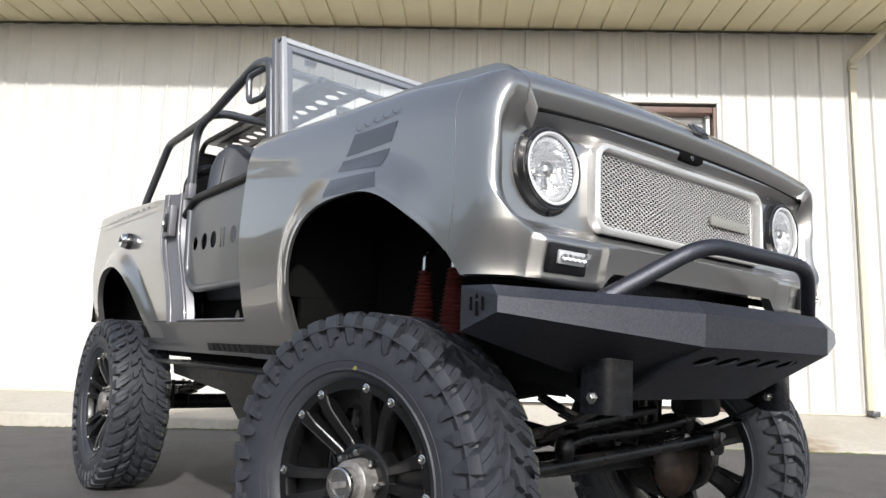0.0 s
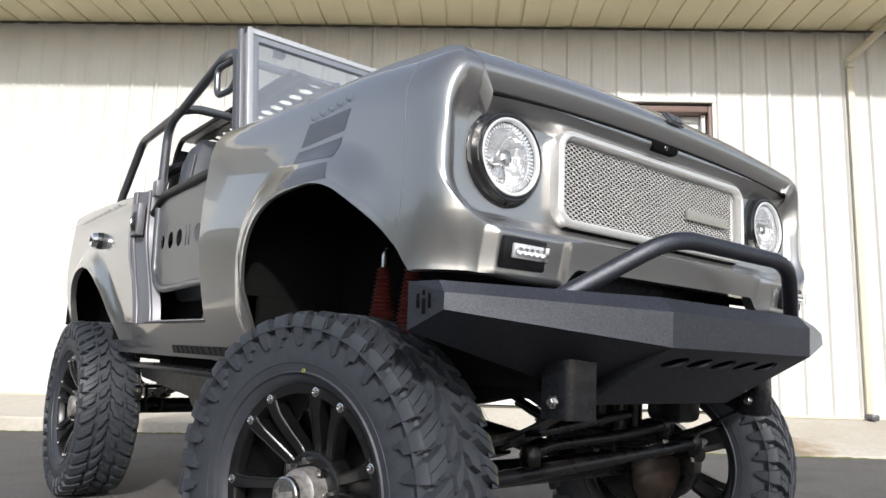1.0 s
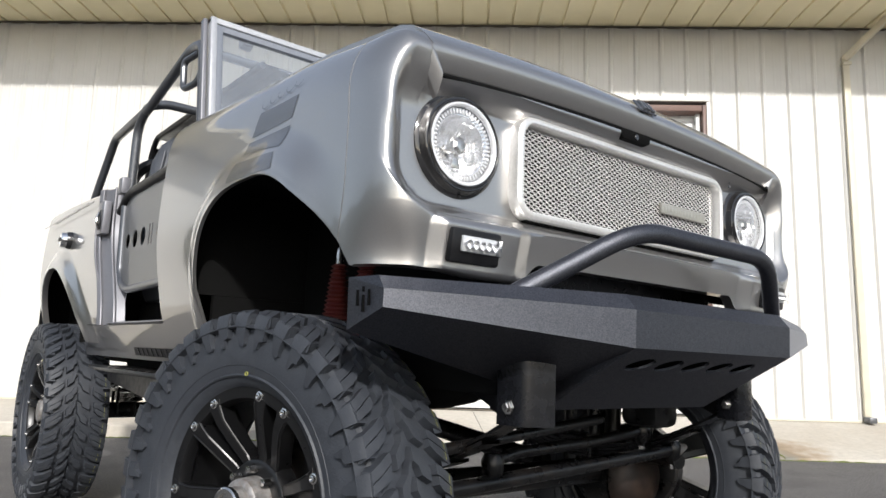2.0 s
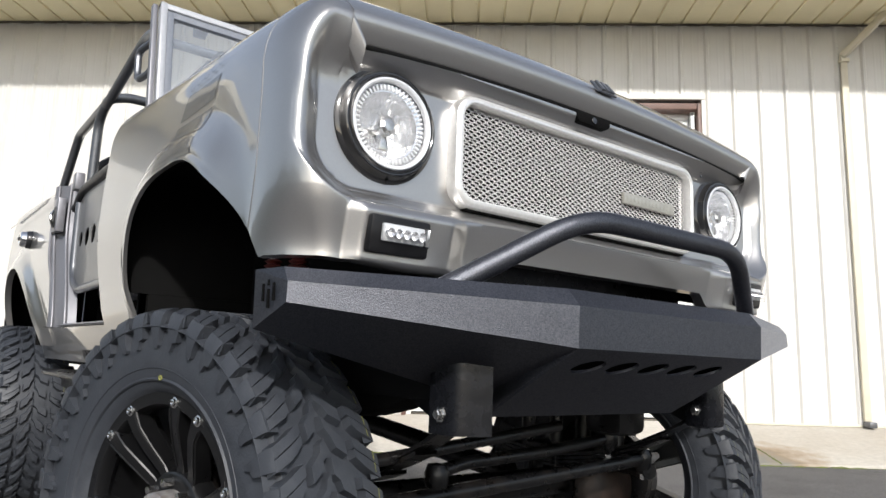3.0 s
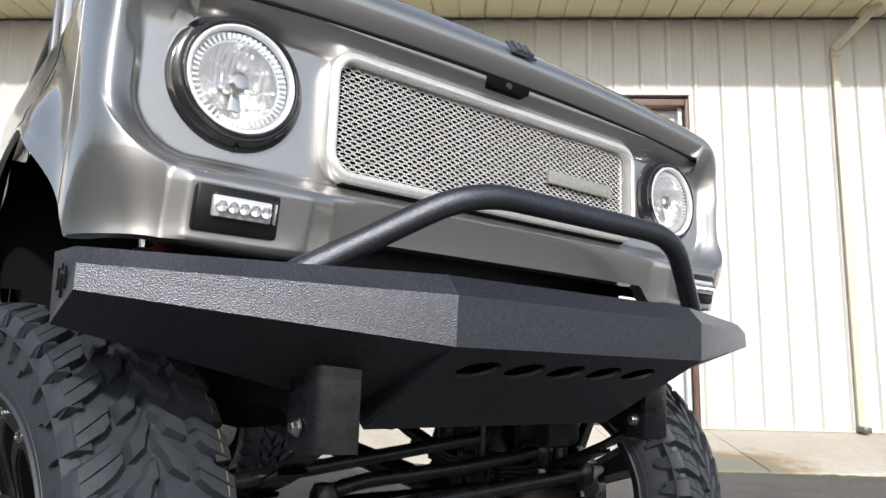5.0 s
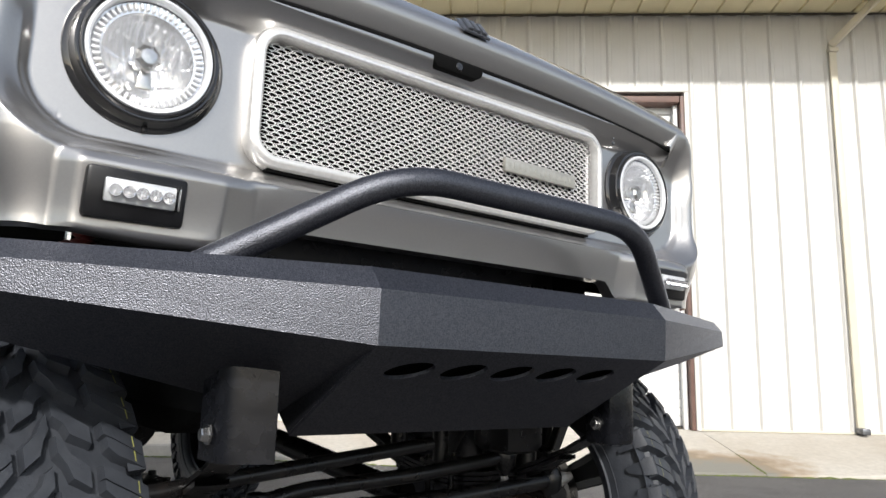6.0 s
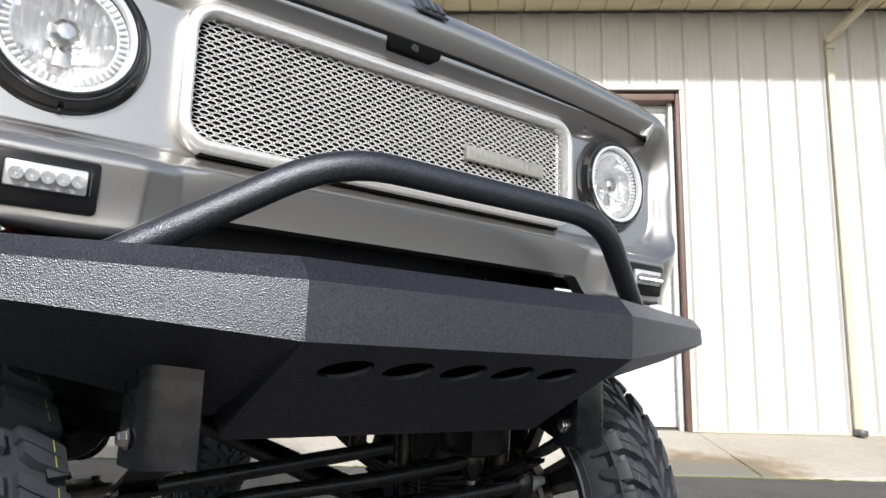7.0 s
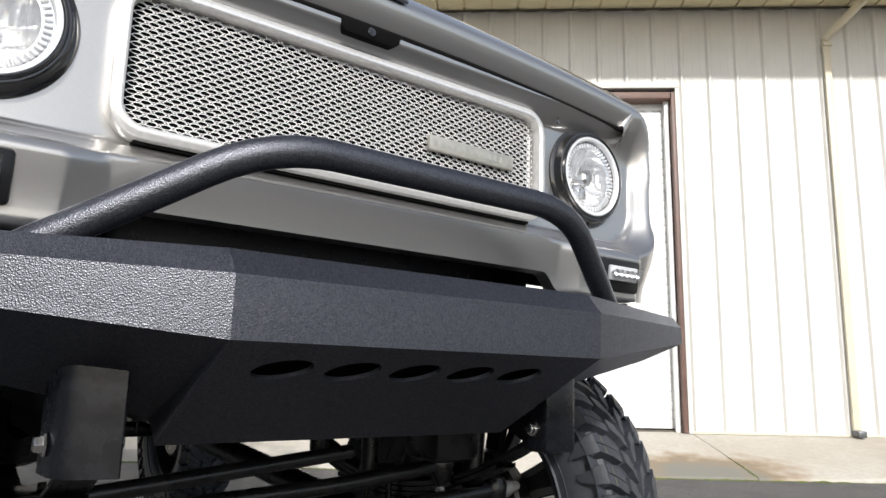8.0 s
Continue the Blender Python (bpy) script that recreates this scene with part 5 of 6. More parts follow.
def script_mark():
    """A plain stroke in place of the name script on the fender."""
    s = group_part("script_mark", truck, "thin dark wavy mark above the stripes")
    bm = bmesh.new()
    top, low = [], []
    for k in range(200):
        t = k / 199
        y = 0.655 - 0.225 * t + 0.010 * math.sin(t * 30)
        z = 1.438 + 0.006 * t + (0.014 - 0.006 * t) * math.cos(t * 30)
        w = 0.0020 + 0.0008 * math.sin(t * 30 + 1)
        top.append(side_at(y, z + w, 0.0035))
        low.append(side_at(y, z - w, 0.0035))
    grid(bm, [top, low])
    part("stroke", bm, DECAL, s, angle=60)


script_mark()


def fender_seam():
    bm = bmesh.new()
    y0, col = min(SIDE, key=lambda e: abs(e[0] - 0.165))
    tube(bm, [p + Vector((-0.0002, 0, 0)) for p in col[1:-1:3]], 0.0011, 6)
    part("seam_bead", bm, DOORGREY, truck, "thin pale seam down the fender")


fender_seam()


def hood_details():
    e = group_part("hood_emblem", truck, "small dark emblem on the hood's lip", Matrix.Translation((0.0, 0.016, 1.474)) @ pose(0, 0, 0, -38, 0, 0))
    bm = bmesh.new()
    prism(bm, [(-0.034, -0.022), (0.034, -0.022), (0.034, 0.022), (-0.034, 0.022)], 0.006, bevel=0.002)
    bmesh.ops.transform(bm, matrix=pose(0, 0, 0, 90, 0, 0) @ pose(0, 0, -0.004), verts=bm.verts)
    part("plate", bm, DECAL, e)
    for x in (-0.018, 0.0, 0.018):
        bm = bmesh.new()
        box(bm, (x - 0.006, -0.008, -0.019), (x + 0.006, -0.001, 0.019), 0.0015)
        part("bar", bm, TUBE, e)
    c = group_part("front_camera", truck, "small black camera under the hood's lip", Matrix.Translation((-0.029, 0.030, 1.386)))
    bm = bmesh.new()
    prism(bm, [(-0.052, -0.013), (0.046, -0.013), (0.060, -0.004), (0.064, 0.013), (-0.060, 0.013), (-0.060, -0.004)], 0.03, pose(0, 0.021, 0, 90, 0, 0), bevel=0.003)
    part("housing", bm, DARKGAP, c)
    bm = bmesh.new()
    lathe(bm, [(0.0, 0.009), (-0.0105, 0.0085), (-0.012, 0.007), (-0.0115, 0.0005)], 20, "y")
    part("lens_barrel", bm, BEZEL, c)
    for z in (1.366, 1.352):
        bm = bmesh.new()
        lathe(bm, [(0.0, 0.005), (-0.003, 0.004), (-0.004, 0.0005)], 6, "y", Matrix.Translation((0.475, 0.052, z)))
        part("hood_bolt", bm, TUBE, truck)


hood_details()


def windscreen():
    w = group_part("windscreen", truck, "flat windscreen in a grey frame", Matrix.Translation((0, 1.43, 1.58)) @ pose(0, 0, 0, -10, 0, 0))
    W, H, f = 0.668, 0.475, 0.025
    for name, lo, hi in (("top_rail", (-W, -0.02, H - f), (W, 0.02, H)), ("bottom_rail", (-W, -0.02, 0), (W, 0.02, f + 0.01)), ("side_rail", (-W, -0.0215, 0.0), (-W + f, 0.0215, H + 0.001)), ("side_rail", (W - f, -0.0215, 0.0), (W, 0.0215, H + 0.001))):
        bm = bmesh.new()
        box(bm, lo, hi, 0.005)
        part(name, bm, FRAMEGREY, w)
    bm = bmesh.new()
    g = 0.026
    for lo, hi in (((-W + f, -0.012, H - f - g), (W - f, 0.012, H - f)), ((-W + f, -0.012, f + 0.01), (W - f, 0.012, f + 0.01 + g)), ((-W + f, -0.013, f + 0.02), (-W + f + g, 0.013, H - f - 0.001)), ((W - f - g, -0.013, f + 0.02), (W - f, 0.013, H - f - 0.001))):
        box(bm, lo, hi, 0.003)
    part("seal", bm, SEALGREY, w, "blue-grey rubber seal")
    bm = bmesh.new()
    grid(bm, [[(-W + f, 0, f + 0.01), (W - f, 0, f + 0.01)], [(-W + f, 0, H - f), (W - f, 0, H - f)]])
    ob = part("pane", bm, GLASS, w, "clear flat glass")
    ob.visible_shadow = False
    bm = bmesh.new()
    box(bm, (-W - 0.022, 0.0, -0.02), (-W - 0.004, 0.03, H - 0.004), 0.005)
    part("edge_strip", bm, JAMB, w)
    bm = bmesh.new()
    box(bm, (W + 0.004, 0.0, -0.02), (W + 0.022, 0.03, H - 0.004), 0.005)
    part("edge_strip", bm, JAMB, w)
    bm = bmesh.new()
    box(bm, (-0.525, 0.024, H - 0.055), (-0.478, 0.062, H + 0.024), 0.005)
    part("wiper_motor", bm, JAMB, w, "small black box on the top rail")
    bm = bmesh.new()
    box(bm, (-0.60, 0.03, 0.26), (-0.42, 0.05, 0.325), 0.008, pose(0.28, 0.10, 0.0))
    part("rear_view_mirror", bm, TUBE, w)


windscreen()
bm = bmesh.new()
box(bm, (-0.70, 1.36, 1.52), (0.70, 1.62, 1.575), 0.02)
part("cowl", bm, PAINT, truck)
bm = bmesh.new()
box(bm, (-0.66, 1.46, 1.28), (0.66, 1.70, 1.52), 0.03)
part("dashboard", bm, FLATBLACK, truck)


def roll_cage():
    c = group_part("roll_cage", truck, "dark grey tube roll cage")
    r = 0.022
    for sx in (-1, 1):
        x = 0.62 * sx
        bm = bmesh.new()
        tube(bm, [(x, 1.60, 1.50), (x, 1.69, 2.02), (x, 1.84, 2.045), (x, 2.40, 1.925), (x, 3.00, 1.905), (x, 3.34, 1.62), (x, 3.46, 1.48)], r, 12, 0.06)
        part("side_rail", bm, TUBE, c)
        bm = bmesh.new()
        tube(bm, [(x, 2.42, 1.935), (x, 2.56, 1.88), (x, 2.575, 1.40)], r, 12, 0.09)
        part("main_post", bm, TUBE, c)
        bm = bmesh.new()
        tube(bm, [(x - 0.012 * sx, 1.74, 2.01), (x + 0.015 * sx, 1.88, 1.995), (x + 0.015 * sx, 1.86, 1.865), (x, 1.73, 1.865), (x - 0.01 * sx, 1.70, 1.93)], 0.014, 10, 0.035)
        part("grab_handle", bm, TUBE, c)
    bm = bmesh.new()
    tube(bm, [(-0.62, 2.36, 1.93), (-0.55, 2.36, 1.955), (0.55, 2.36, 1.955), (0.62, 2.36, 1.93)], r, 12, 0.04)
    part("cross_bar", bm, TUBE, c)
    bm = bmesh.new()
    tube(bm, [(-0.62, 1.78, 2.03), (0.62, 1.78, 2.03)], r * 0.9, 12)
    part("cross_bar", bm, TUBE, c)
    # drilled roof plate between the bars, with a solid strip beside it and a drop at its end
    bm = bmesh.new()
    cells = [(0, 0.06 + 0.105 * k, 0.15, 0.105, 0.033, 0.033) for k in range(14)]
    holed_cells(bm, cells, 0.004, Matrix.Translation((-0.212, 1.70, 2.005)) @ pose(0, 0, 0, 0, 4, 0), n=20)
    box(bm, (-0.36, 1.70, 2.010), (-0.285, 3.20, 2.016), 0.002)
    part("drilled_plate", bm, FLATBLACK, c, "black plate with a row of round holes")
    for x in (-0.36, -0.137):
        bm = bmesh.new()
        tube(bm, [(x, 1.70, 2.008), (x, 3.16, 2.008), (x, 3.24, 1.93), (x, 3.36, 1.46)], 0.016, 10, 0.05)
        part("plate_rail", bm, FLATBLACK, c)
    bm = bmesh.new()
    prism(bm, [(3.22, 1.96), (3.35, 1.47), (3.343, 1.468), (3.213, 1.958)], 0.21, Matrix(((0, 0, 1, -0.355), (1, 0, 0, 0), (0, 1, 0, 0), (0, 0, 0, 1))))
    part("drop_plate", bm, FLATBLACK, c)
    return c


roll_cage()


def seat(x):
    s = group_part("seat", truck, "dark grey vinyl high-back seat", Matrix.Translation((x, 2.20, 0.82)))
    bm = bmesh.new()
    box(bm, (-0.23, -0.42, 0.16), (0.23, 0.12, 0.34), 0.05)
    part("cushion", bm, SEAT, s)
    bm = bmesh.new()
    secs = [(0.10, 0.30, 0.235), (0.13, 0.50, 0.245), (0.17, 0.70, 0.235), (0.21, 0.86, 0.205), (0.235, 0.95, 0.165), (0.245, 0.995, 0.12)]
    rows = []
    for y, z, hw in secs:
        row = []
        for k in range(20):
            a = 2 * math.pi * k / 20
            cx, sy = math.cos(a), math.sin(a)
            row.append((hw * math.copysign(abs(cx) ** 0.5, cx), y + 0.075 * math.copysign(abs(sy) ** 0.7, sy), z))
        row.append(row[0])
        rows.append(row)
    grid(bm, rows)
    bmesh.ops.remove_doubles(bm, verts=bm.verts, dist=0.0005)
    bmesh.ops.holes_fill(bm, edges=bm.edges[:])
    part("backrest", bm, SEAT, s)
    for k in (-1, 1):
        bm = bmesh.new()
        tube(bm, [(0.215 * k, 0.045, 0.34), (0.218 * k, 0.085, 0.55), (0.205 * k, 0.11, 0.72), (0.170 * k, 0.15, 0.90)], 0.007, 8, 0.05)
        part("piping", bm, SEAT, s)
    for k in (-1, 1):
        bm = bmesh.new()
        box(bm, (0.16 * k - 0.02, -0.38, 0.0), (0.16 * k + 0.02, 0.08, 0.16), 0.008)
        part("rail", bm, CHASSIS, s)


seat(-0.37)
seat(0.37)
bm = bmesh.new()
tube(bm, [(-0.58, 2.72, 1.10), (-0.58, 2.72, 1.66), (-0.50, 2.72, 1.74), (0.50, 2.72, 1.74), (0.58, 2.72, 1.66), (0.58, 2.72, 1.10)], 0.03, 10, 0.07)
part("rear_seat_frame", bm, FLATBLACK, truck)


def tube_door(sx):
    d = group_part("door", truck, "low grey tube door with round cut-outs")
    x = -0.715
    bm = bmesh.new()
    tube(bm, [(x, 2.51, 1.376), (x, 2.33, 1.375), (x, 2.19, 1.455), (x, 1.45, 1.468)], 0.021, 12, 0.06)
    part("top_tube", bm, FLATBLACK, d)
    bm = bmesh.new()
    tube(bm, [(x, 2.25, 1.41), (x, 2.245, 1.30), (x, 2.22, 1.08), (x, 2.10, 1.025), (x, 1.45, 1.035)], 0.017, 12, 0.07)
    part("lower_tube", bm, TUBE, d)
    bm = bmesh.new()
    M = Matrix(((0, 0, -1, x), (1, 0, 0, 0), (0, 1, 0, 0), (0, 0, 0, 1)))
    cells = []
    for y, a in ((2.15, 0.030), (2.04, 0.036), (1.93, 0.036), (1.825, 0.0), (1.71, 0.036), (1.60, 0.036)):
        if a:
            cells.append((y, 1.238, 0.108, 0.12, a, a * 1.05))
    holed_cells(bm, cells, 0.003, M, n=18)
    for lo, hi in (((1.45, 1.298), (2.245, 1.455)), ((1.45, 1.04), (2.21, 1.178)), ((2.204, 1.178), (2.24, 1.298)), ((1.45, 1.178), (1.546, 1.298)), ((1.764, 1.178), (1.80, 1.298)), ((1.815, 1.178), (1.835, 1.298)), ((1.85, 1.178), (1.876, 1.298)), ((1.80, 1.178), (1.815, 1.195)), ((1.80, 1.28), (1.815, 1.298)), ((1.835, 1.178), (1.85, 1.195)), ((1.835, 1.28), (1.85, 1.298))):
        box(bm, (lo[0], lo[1], -0.003), (hi[0], hi[1], 0.0), 0, M)
    part("panel", bm, DOORGREY, d, angle=20)
    if sx > 0:
        for o in d.children:
            o.matrix_basis = Matrix.Diagonal((-1, 1, 1, 1))
    return d


tube_door(-1)
tube_door(1)


def door_jamb(sx):
    j = group_part("door_jamb", truck, "bright alloy door jamb and latch")

    def add(name, bm, m, label=""):
        if sx > 0:
            for v in bm.verts:
                v.co.x = -v.co.x
            bmesh.ops.reverse_faces(bm, faces=bm.faces[:])
        return part(name, bm, m, j, label)

    def edge(z):
        return 2.24 + 0.20 * sstep(0.85, 1.35, z)
    zs = [0.875 + (1.50 - 0.875) * k / 24 for k in range(25)]
    bm = bmesh.new()
    grid(bm, [[(-0.782, edge(z) + 0.004, z), (-0.772, edge(z) - 0.02, z), (-0.745, edge(z) - 0.06, z), (-0.735, edge(z) - 0.13, z), (-0.705, edge(z) - 0.145, z)] for z in zs])
    add("jamb_skin", bm, JAMB)
    bm = bmesh.new()
    tube(bm, [(-0.785 - side_lean(z), edge(z) - 0.002, z) for z in zs], 0.006, 8)
    add("jamb_trim", bm, JAMB)
    bm = bmesh.new()
    tube(bm, [(-0.772, edge(z) - 0.028, z) for z in zs], 0.005, 8)
    add("jamb_trim", bm, JAMB)
    bm = bmesh.new()
    tube(bm, [(-0.742, edge(z) - 0.12, z) for z in zs], 0.006, 8)
    add("jamb_trim", bm, JAMB)
    bm = bmesh.new()
    tube(bm, [(-0.742, 2.13, 0.882), (-0.742, 1.46, 0.882)], 0.007, 8)
    add("sill_trim", bm, JAMB)
    bm = bmesh.new()
    box(bm, (-0.786, 2.325, 1.285), (-0.752, 2.425, 1.435), 0.005)
    add("latch_plate", bm, JAMB)
    bm = bmesh.new()
    box(bm, (-0.791, 2.345, 1.305), (-0.780, 2.402, 1.395), 0.003)
    add("latch", bm, FLATBLACK)
    bm = bmesh.new()
    tube(bm, [(-0.788, 2.39, 1.385), (-0.800, 2.375, 1.36), (-0.800, 2.37, 1.335), (-0.788, 2.385, 1.312)], 0.005, 8, 0.01)
    add("latch_pin", bm, STEEL)
    bm = bmesh.new()
    box(bm, (-0.752, 2.20, 1.455), (-0.715, 2.26, 1.53), 0.006)
    add("striker_block", bm, JAMB)


door_jamb(-1)
door_jamb(1)


def fuel_cap():
    g = group_part("fuel_cap", truck, "chrome filler cap on the quarter panel", Matrix.Translation((-0.79, 2.985, 1.318)))
    bm = bmesh.new()
    lathe(bm, [(0.02, 0.046), (-0.010, 0.044), (-0.016, 0.040)], 32, "x")
    part("neck", bm, BEZEL, g, "dark filler neck")
    bm = bmesh.new()
    lathe(bm, [(-0.014, 0.040), (-0.036, 0.038), (-0.042, 0.032), (-0.040, 0.024), (-0.040, 0.0005)], 32, "x")
    part("cap", bm, CHROME, g, "chrome cap")
    bm = bmesh.new()
    box(bm, (-0.052, -0.030, -0.008), (-0.038, 0.030, 0.008), 0.004)
    part("grip", bm, BEZEL, g)


fuel_cap()
for sx in (-1, 1):
    bm = bmesh.new()
    tube(bm, [(sx * 0.796, 3.70, 1.462), (sx * 0.794, 2.50, 1.452)], 0.003, 6)
    part("body_crease", bm, PAINT, truck)
bm = bmesh.new()
for k, w in enumerate((0.05, 0.03, 0.07, 0.04, 0.03, 0.06, 0.04, 0.05, 0.03)):
    y = 2.72 + 0.095 * k
    x = -0.785 - side_lean(1.475)
    box(bm, (x - 0.0045, y, 1.468), (x + 0.002, y + w, 1.482))
part("quarter_marks", bm, DECAL, truck, "faint grey row of plain marks")["kind"] = "stuff"


def step_board(sx):
    g = group_part("rock_slider", truck, "flat black step plate under the sill")
    bm = bmesh.new()
    prism(bm, [(1.02, -0.80), (2.10, -0.80), (2.43, -0.755), (2.43, -0.55), (1.02, -0.55)], 0.012, Matrix(((0, sx * -1.0, 0, 0), (1, 0, 0, 0), (0, 0, 1, 0.690), (0, 0, 0, 1))), bevel=0.003)
    part("tread_plate", bm, FLATBLACK, g)
    bm = bmesh.new()
    for k in range(12):
        y = 1.10 + 0.085 * k
        box(bm, (sx * 0.63, y, 0.702), (sx * 0.76, y + 0.03, 0.7055))
    part("grip_rib", bm, CHASSIS, g)["kind"] = "stuff"
    bm = bmesh.new()
    prism(bm, [(1.02, 0.69), (2.40, 0.69), (2.38, 0.637), (1.74, 0.592), (1.59, 0.50), (1.02, 0.44)] if sx < 0 else [(1.02, 0.69), (2.10, 0.69), (1.75, 0.63), (1.02, 0.62)], 0.01, Matrix(((0, 0, 1, sx * (0.68 if sx < 0 else 0.57)), (1, 0, 0, 0), (0, 1, 0, 0), (0, 0, 0, 1))))
    part("skirt", bm, FLATBLACK, g)
    bm = bmesh.new()
    box(bm, (sx * 0.55, 1.02, 0.66), (sx * 0.60, 2.40, 0.80), 0.006)
    part("inner_brace", bm, LINER, g)
    def at(z, y=2.0):
        return (0.787 if y > 1.435 else 0.802) + side_lean(z)
    # Strip and louvres are black: the scallops' shade is put into their colour.
    bm = bmesh.new()
    grid(bm, [[(sx * (at(z, y) + 0.003), y, z) for y in (1.03, 1.2, 1.43, 1.45, 1.90)] for z in (0.757, 0.772, 0.788)])
    part("louvre_strip", bm, FLATBLACK, g)
    bm = bmesh.new()
    for k in range(15):
        y = 1.05 + 0.055 * k
        grid(bm, [[(sx * (at(0.760, y) + o), y + dy, 0.760), (sx * (at(0.786, y) + o), y + dy + 0.014, 0.786)] for dy, o in ((0, 0.001), (0.008, 0.0055), (0.040, 0.002))])
    part("louvre", bm, FLATBLACK, g)["kind"] = "stuff"


step_board(-1)
step_board(1)


for x, y in ((-0.60, 1.70), (-0.60, 1.86), (0.60, 1.70), (0.60, 1.86)):
    bm = bmesh.new()
    tube(bm, [(x, y, 0.81), (x * 0.97, y + 0.05, 0.93), (x * 0.86, y + 0.12, 0.955)], 0.010, 10, 0.03)
    part("seat_bracket", bm, HUBGREY, truck)
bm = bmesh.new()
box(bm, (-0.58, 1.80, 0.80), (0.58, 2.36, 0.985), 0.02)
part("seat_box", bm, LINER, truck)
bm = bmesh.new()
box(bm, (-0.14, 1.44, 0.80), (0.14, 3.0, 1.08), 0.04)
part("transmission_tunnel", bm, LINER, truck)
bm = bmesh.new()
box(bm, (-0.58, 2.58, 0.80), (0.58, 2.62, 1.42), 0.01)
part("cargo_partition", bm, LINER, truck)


# ---- chassis ----
def chassis():
    c = group_part("chassis", truck, "black painted frame, axles and steering")
    for sx in (-1, 1):
        bm = bmesh.new()
        prism(bm, [(0.06, 0.770), (0.157, 0.742), (0.277, 0.690), (0.40, 0.665), (1.10, 0.665), (1.25, 0.70), (3.80, 0.70), (3.80, 0.80), (0.06, 0.80)], 0.08, Matrix(((0, 0, 1, sx * 0.37 - 0.04), (1, 0, 0, 0), (0, 1, 0, 0), (0, 0, 0, 1))), bevel=0.006)
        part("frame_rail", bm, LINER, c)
        for y0, ym, y1 in ((0.03, F_HUB, 1.12), (2.48, R_HUB, 3.70)):
            sp = group_part("leaf_spring", truck)
            for k in range(4):
                bm = bmesh.new()
                pts = []
                for i in range(13):
                    t = -1 + 2 * i / 12
                    t *= (1 - 0.2 * k)
                    y = ym + t * ((ym - y0) if t < 0 else (y1 - ym))
                    pts.append((y, 0.535 + 0.15 * t * t - 0.012 * k))
                grid(bm, [[(sx * 0.41 - 0.028, y, z) for y, z in pts], [(sx * 0.41 + 0.028, y, z) for y, z in pts], [(sx * 0.41 + 0.028, y, z - 0.009) for y, z in pts], [(sx * 0.41 - 0.028, y, z - 0.009) for y, z in pts], [(sx * 0.41 - 0.028, y, z) for y, z in pts]])
                part("leaf", bm, CHASSIS, sp)
            for dy in (-0.05, 0.05):
                bm = bmesh.new()
                tube(bm, [(sx * 0.41 - 0.045, ym + dy, 0.57), (sx * 0.41 - 0.045, ym + dy, 0.42), (sx * 0.41 + 0.045, ym + dy, 0.42), (sx * 0.41 + 0.045, ym + dy, 0.57)], 0.008, 8, 0.02)
                part("u_bolt", bm, CHASSIS, sp)
            bm = bmesh.new()
            box(bm, (sx * 0.41 - 0.055, ym - 0.075, 0.545), (sx * 0.41 + 0.055, ym + 0.075, 0.562), 0.003)
            part("clamp_plate", bm, CHASSIS, sp)
    for y, cx in ((F_HUB - 0.02, 0.54), (R_HUB, 0.10)):
        a = group_part("axle", truck)
        bm = bmesh.new()
        tube(bm, [(-0.60, y, HUB_Z), (0.60, y, HUB_Z)], 0.042, 16)
        part("axle_tube", bm, CHASSIS, a)
        bm = bmesh.new()
        lathe(bm, [(0.14, 0.03), (0.12, 0.08), (0.06, 0.118), (0.0, 0.130), (-0.05, 0.128), (-0.056, 0.135), (-0.070, 0.135)], 28, "y", Matrix.Translation((cx, y, HUB_Z - 0.02)))
        part("diff_housing", bm, CHASSIS, a)
        bm = bmesh.new()
        lathe(bm, [(-0.070, 0.128), (-0.095, 0.118), (-0.118, 0.09), (-0.128, 0.05), (-0.130, 0.0005)], 28, "y", Matrix.Translation((cx, y, HUB_Z - 0.02)) @ pose(0, 0, 0, 0, 0, 0 if y < 1 else 180))
        part("diff_cover", bm, RUST, a, "rust-brown domed cover")
        for k in range(10):
            an = 2 * math.pi * k / 10
            bm = bmesh.new()
            lathe(bm, [(-0.07, 0.010), (-0.080, 0.009), (-0.081, 0.0005)], 6, "y", Matrix.Translation((cx + 0.124 * math.cos(an), y, HUB_Z - 0.02 + 0.124 * math.sin(an))))
            part("cover_bolt", bm, CHASSIS, a)
    for sx in (-1, 1):
        k = group_part("knuckle", truck)
        bm = bmesh.new()
        lathe(bm, [(-0.06, 0.06), (-0.03, 0.085), (0.03, 0.085), (0.06, 0.05)], 20, "x", Matrix.Translation((sx * 0.57, F_HUB, HUB_Z)))
        part("ball_housing", bm, CHASSIS, k)
        bm = bmesh.new()
        tube(bm, [(sx * 0.56, F_HUB - 0.05, HUB_Z + 0.06), (sx * 0.55, 0.34, 0.50), (sx * 0.53, 0.27, 0.50)], 0.024, 10, 0.04)
        part("steering_arm", bm, CHASSIS, k)
    rods = (("tie_rod", [(-0.53, 0.275, 0.480), (-0.30, 0.275, 0.492), (0.30, 0.285, 0.524), (0.52, 0.29, 0.536)], 0.020),
            ("drag_link", [(-0.255, 0.285, 0.545), (-0.18, 0.285, 0.562), (0.10, 0.285, 0.575), (0.36, 0.29, 0.600)], 0.016),
            ("track_bar", [(-0.50, 0.21, 0.590), (-0.30, 0.21, 0.610), (0.10, 0.24, 0.645)], 0.014))
    for name, pts, r in rods:
        bm = bmesh.new()
        tube(bm, pts, r, 12, 0.05)
        part(name, bm, CHASSIS, c)
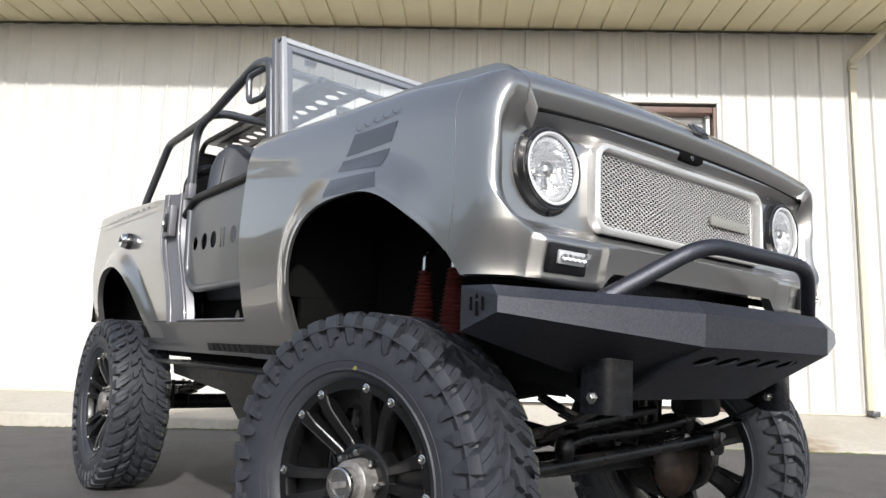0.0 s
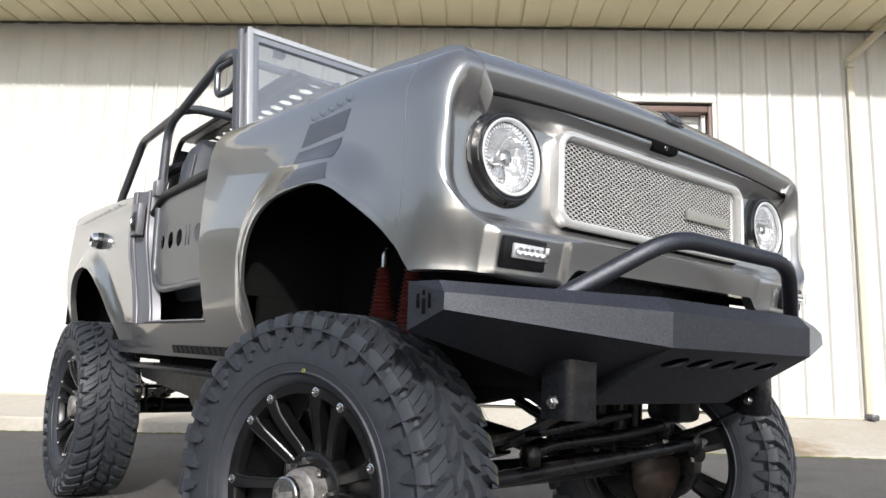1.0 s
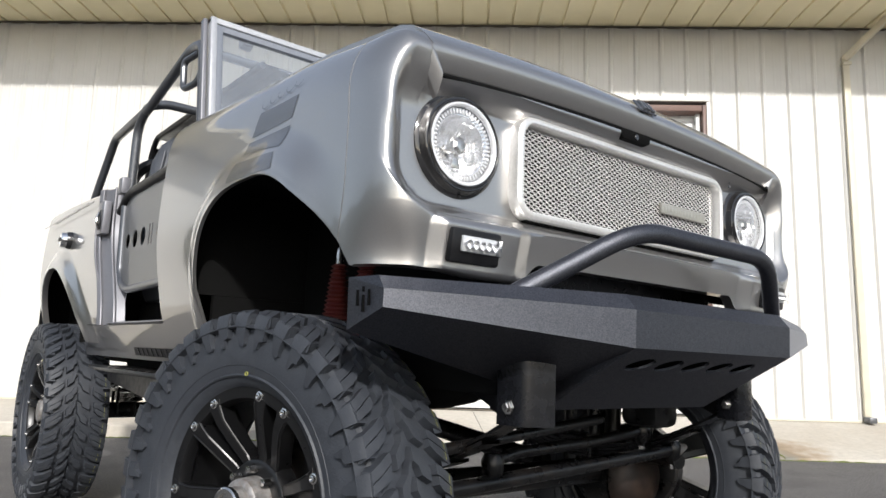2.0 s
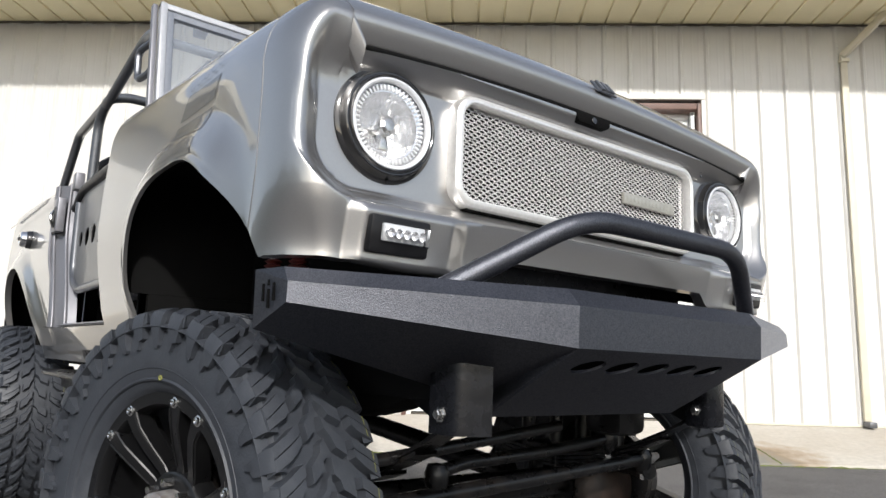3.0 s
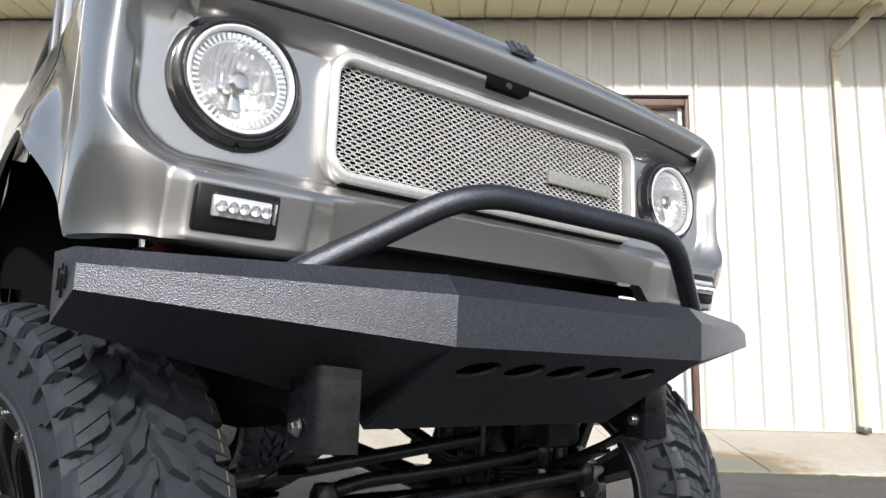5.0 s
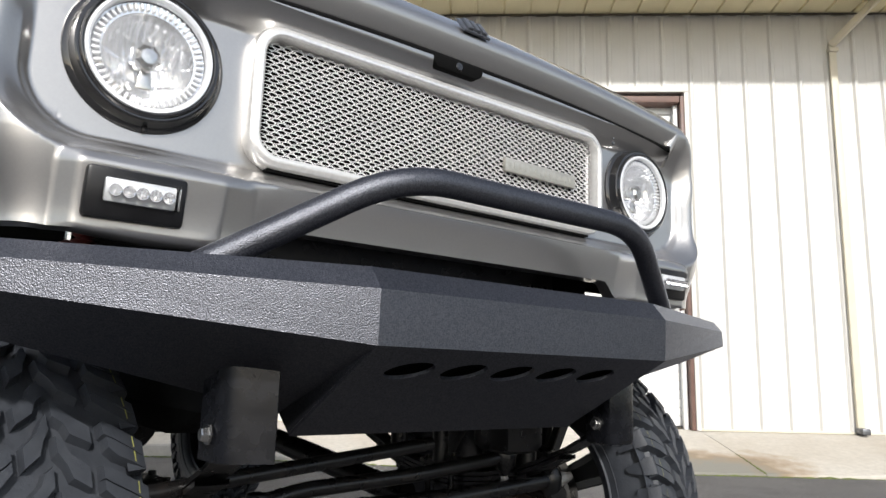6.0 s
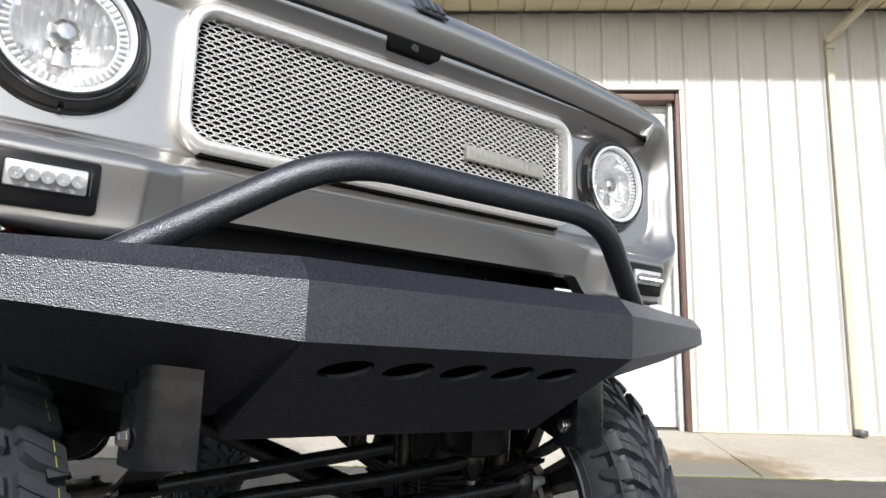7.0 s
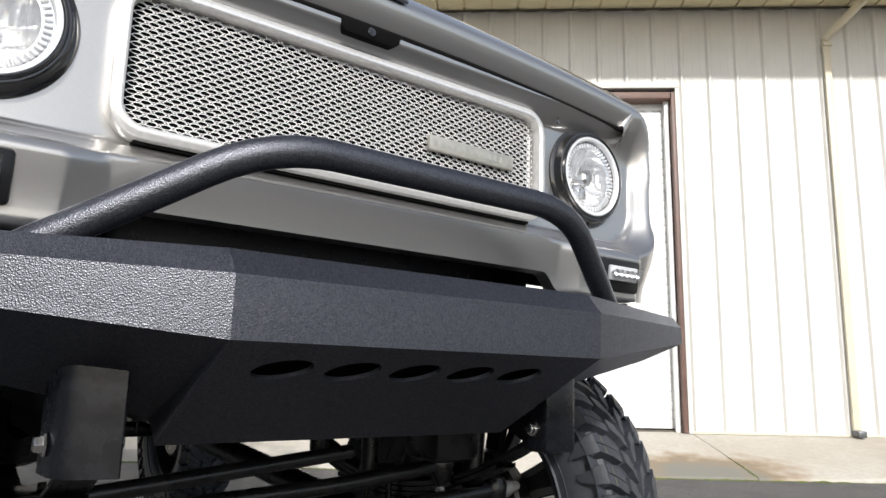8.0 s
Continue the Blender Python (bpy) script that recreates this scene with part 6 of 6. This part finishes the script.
    for x, y, z in ((-0.262, 0.285, 0.535), (0.52, 0.29, 0.536), (-0.53, 0.275, 0.48), (0.36, 0.29, 0.60)):
        j = group_part("ball_joint", truck)
        bm = bmesh.new()
        lathe(bm, [(-0.045, 0.010), (-0.035, 0.016), (-0.02, 0.027), (0.01, 0.030), (0.028, 0.022), (0.032, 0.0005)], 16, "z", Matrix.Translation((x, y, z)))
        part("socket", bm, CHASSIS, j)
        bm = bmesh.new()
        lathe(bm, [(-0.060, 0.0005), (-0.060, 0.009), (-0.042, 0.011)], 6, "z", Matrix.Translation((x, y, z)))
        part("nut", bm, STEEL, j)
    bm = bmesh.new()
    lathe(bm, [(-0.030, 0.0005), (-0.030, 0.020), (-0.012, 0.021), (0.022, 0.011), (0.030, 0.010), (0.030, 0.0005)], 18, "x", Matrix.Translation((0.560, 0.288, 0.537)) @ pose(0, 0, 0, 0, -8, 0))
    part("rod_sleeve", bm, HUBGREY, c, "bare grey tapered sleeve")
    bm = bmesh.new()
    lathe(bm, [(0.0, 0.021), (-0.010, 0.021), (-0.013, 0.018), (-0.013, 0.011), (-0.024, 0.010), (-0.026, 0.0005)], 18, "y", Matrix.Translation((0.452, 0.405, 0.528)) @ Matrix.Scale(1.25, 4))
    tube(bm, [(0.452, 0.40, 0.528), (0.452, 0.52, 0.50)], 0.018, 10)
    part("bushing_bolt", bm, HUBGREY, c, "dull steel bolt in a worn bushing")
    for sx in (-1, 1):
        for y0 in (0.56, 0.425):
            s = group_part("shock", truck, "shock absorber in a ribbed red boot")
            bm = bmesh.new()
            prof = []
            for k in range(43):
                t = k / 42
                r = 0.017 + 0.020 * min(1, t * 1.5) + (0.0045 if k % 2 else -0.0045)
                prof.append((1.030 - 0.24 * t, r))
            lathe(bm, prof, 20, "z", Matrix.Translation((sx * 0.58, y0, 0)))
            part("boot", bm, RED, s)
            bm = bmesh.new()
            tube(bm, [(sx * 0.58, y0, 1.02), (sx * 0.58, y0, 1.075), (sx * 0.55, y0, 1.10)], 0.011, 10, 0.02)
            part("rod", bm, STEEL, s)
            bm = bmesh.new()
            tube(bm, [(sx * 0.58, y0, 0.80), (sx * 0.56, y0, 0.50)], 0.028, 12)
            part("cylinder", bm, CHASSIS, s)
    parts = (("oil_pan", (-0.14, 0.35, 0.735), (0.18, 1.10, 0.82)), ("engine_block", (-0.24, 0.22, 0.82), (0.24, 1.15, 1.25)), ("gearbox", (-0.17, 1.15, 0.66), (0.17, 2.00, 0.95)),
             ("transfer_case", (-0.10, 1.85, 0.62), (0.26, 2.20, 0.84)), ("radiator", (-0.40, 0.16, 0.95), (0.40, 0.20, 1.34)), ("crossmember", (-0.36, 0.10, 0.72), (0.36, 0.16, 0.78)), ("crossmember", (-0.36, 1.75, 0.68), (0.36, 1.83, 0.74)),
             ("fuel_tank", (-0.30, 2.35, 0.70), (0.30, 2.85, 0.80)), ("steering_box", (0.25, 0.16, 0.62), (0.37, 0.29, 0.84)))
    for name, lo, hi in parts:
        bm = bmesh.new()
        box(bm, lo, hi, 0.025)
        part(name, bm, CHASSIS, c)
    for pts in ([(0.10, R_HUB - 0.14, 0.45), (0.08, 2.2, 0.66)], [(0.36, F_HUB + 0.14, 0.45), (0.16, 1.85, 0.62)]):
        bm = bmesh.new()
        tube(bm, pts, 0.036, 14)
        part("drive_shaft", bm, CHASSIS, c)
    bm = bmesh.new()
    tube(bm, [(0.28, 1.0, 0.72), (0.30, 1.7, 0.66), (0.30, 2.6, 0.64), (0.45, 3.5, 0.74), (0.48, 3.8, 0.74)], 0.028, 12, 0.1)
    part("exhaust_pipe", bm, RUST, c)
    bm = bmesh.new()
    lathe(bm, [(0.78, 0.03), (0.80, 0.085), (0.83, 0.095), (1.32, 0.095), (1.35, 0.085), (1.37, 0.03)], 24, "y", Matrix.Translation((-0.385, 0, 0.665)))
    part("muffler", bm, CHASSIS, c)
    for sx in (-1, 1):
        for k, (x, y, z, h) in enumerate(((0.08, 0.33, 0.72, 0.06),) if sx < 0 else ((0.08, 0.33, 0.72, 0.10), (0.22, 0.36, 0.70, 0.12))):
            bm = bmesh.new()
            lathe(bm, [(-h, 0.008), (-h + 0.01, 0.018), (-0.02, 0.020), (-0.018, 0.026), (0, 0.026)], 12, "z", Matrix.Translation((sx * x, y, z)))
            part("bushing", bm, CHASSIS, c)


chassis()
bm = bmesh.new()
box(bm, (-0.70, 3.86, 0.74), (0.70, 3.93, 0.86), 0.02)
part("rear_bumper", bm, COATED, truck)
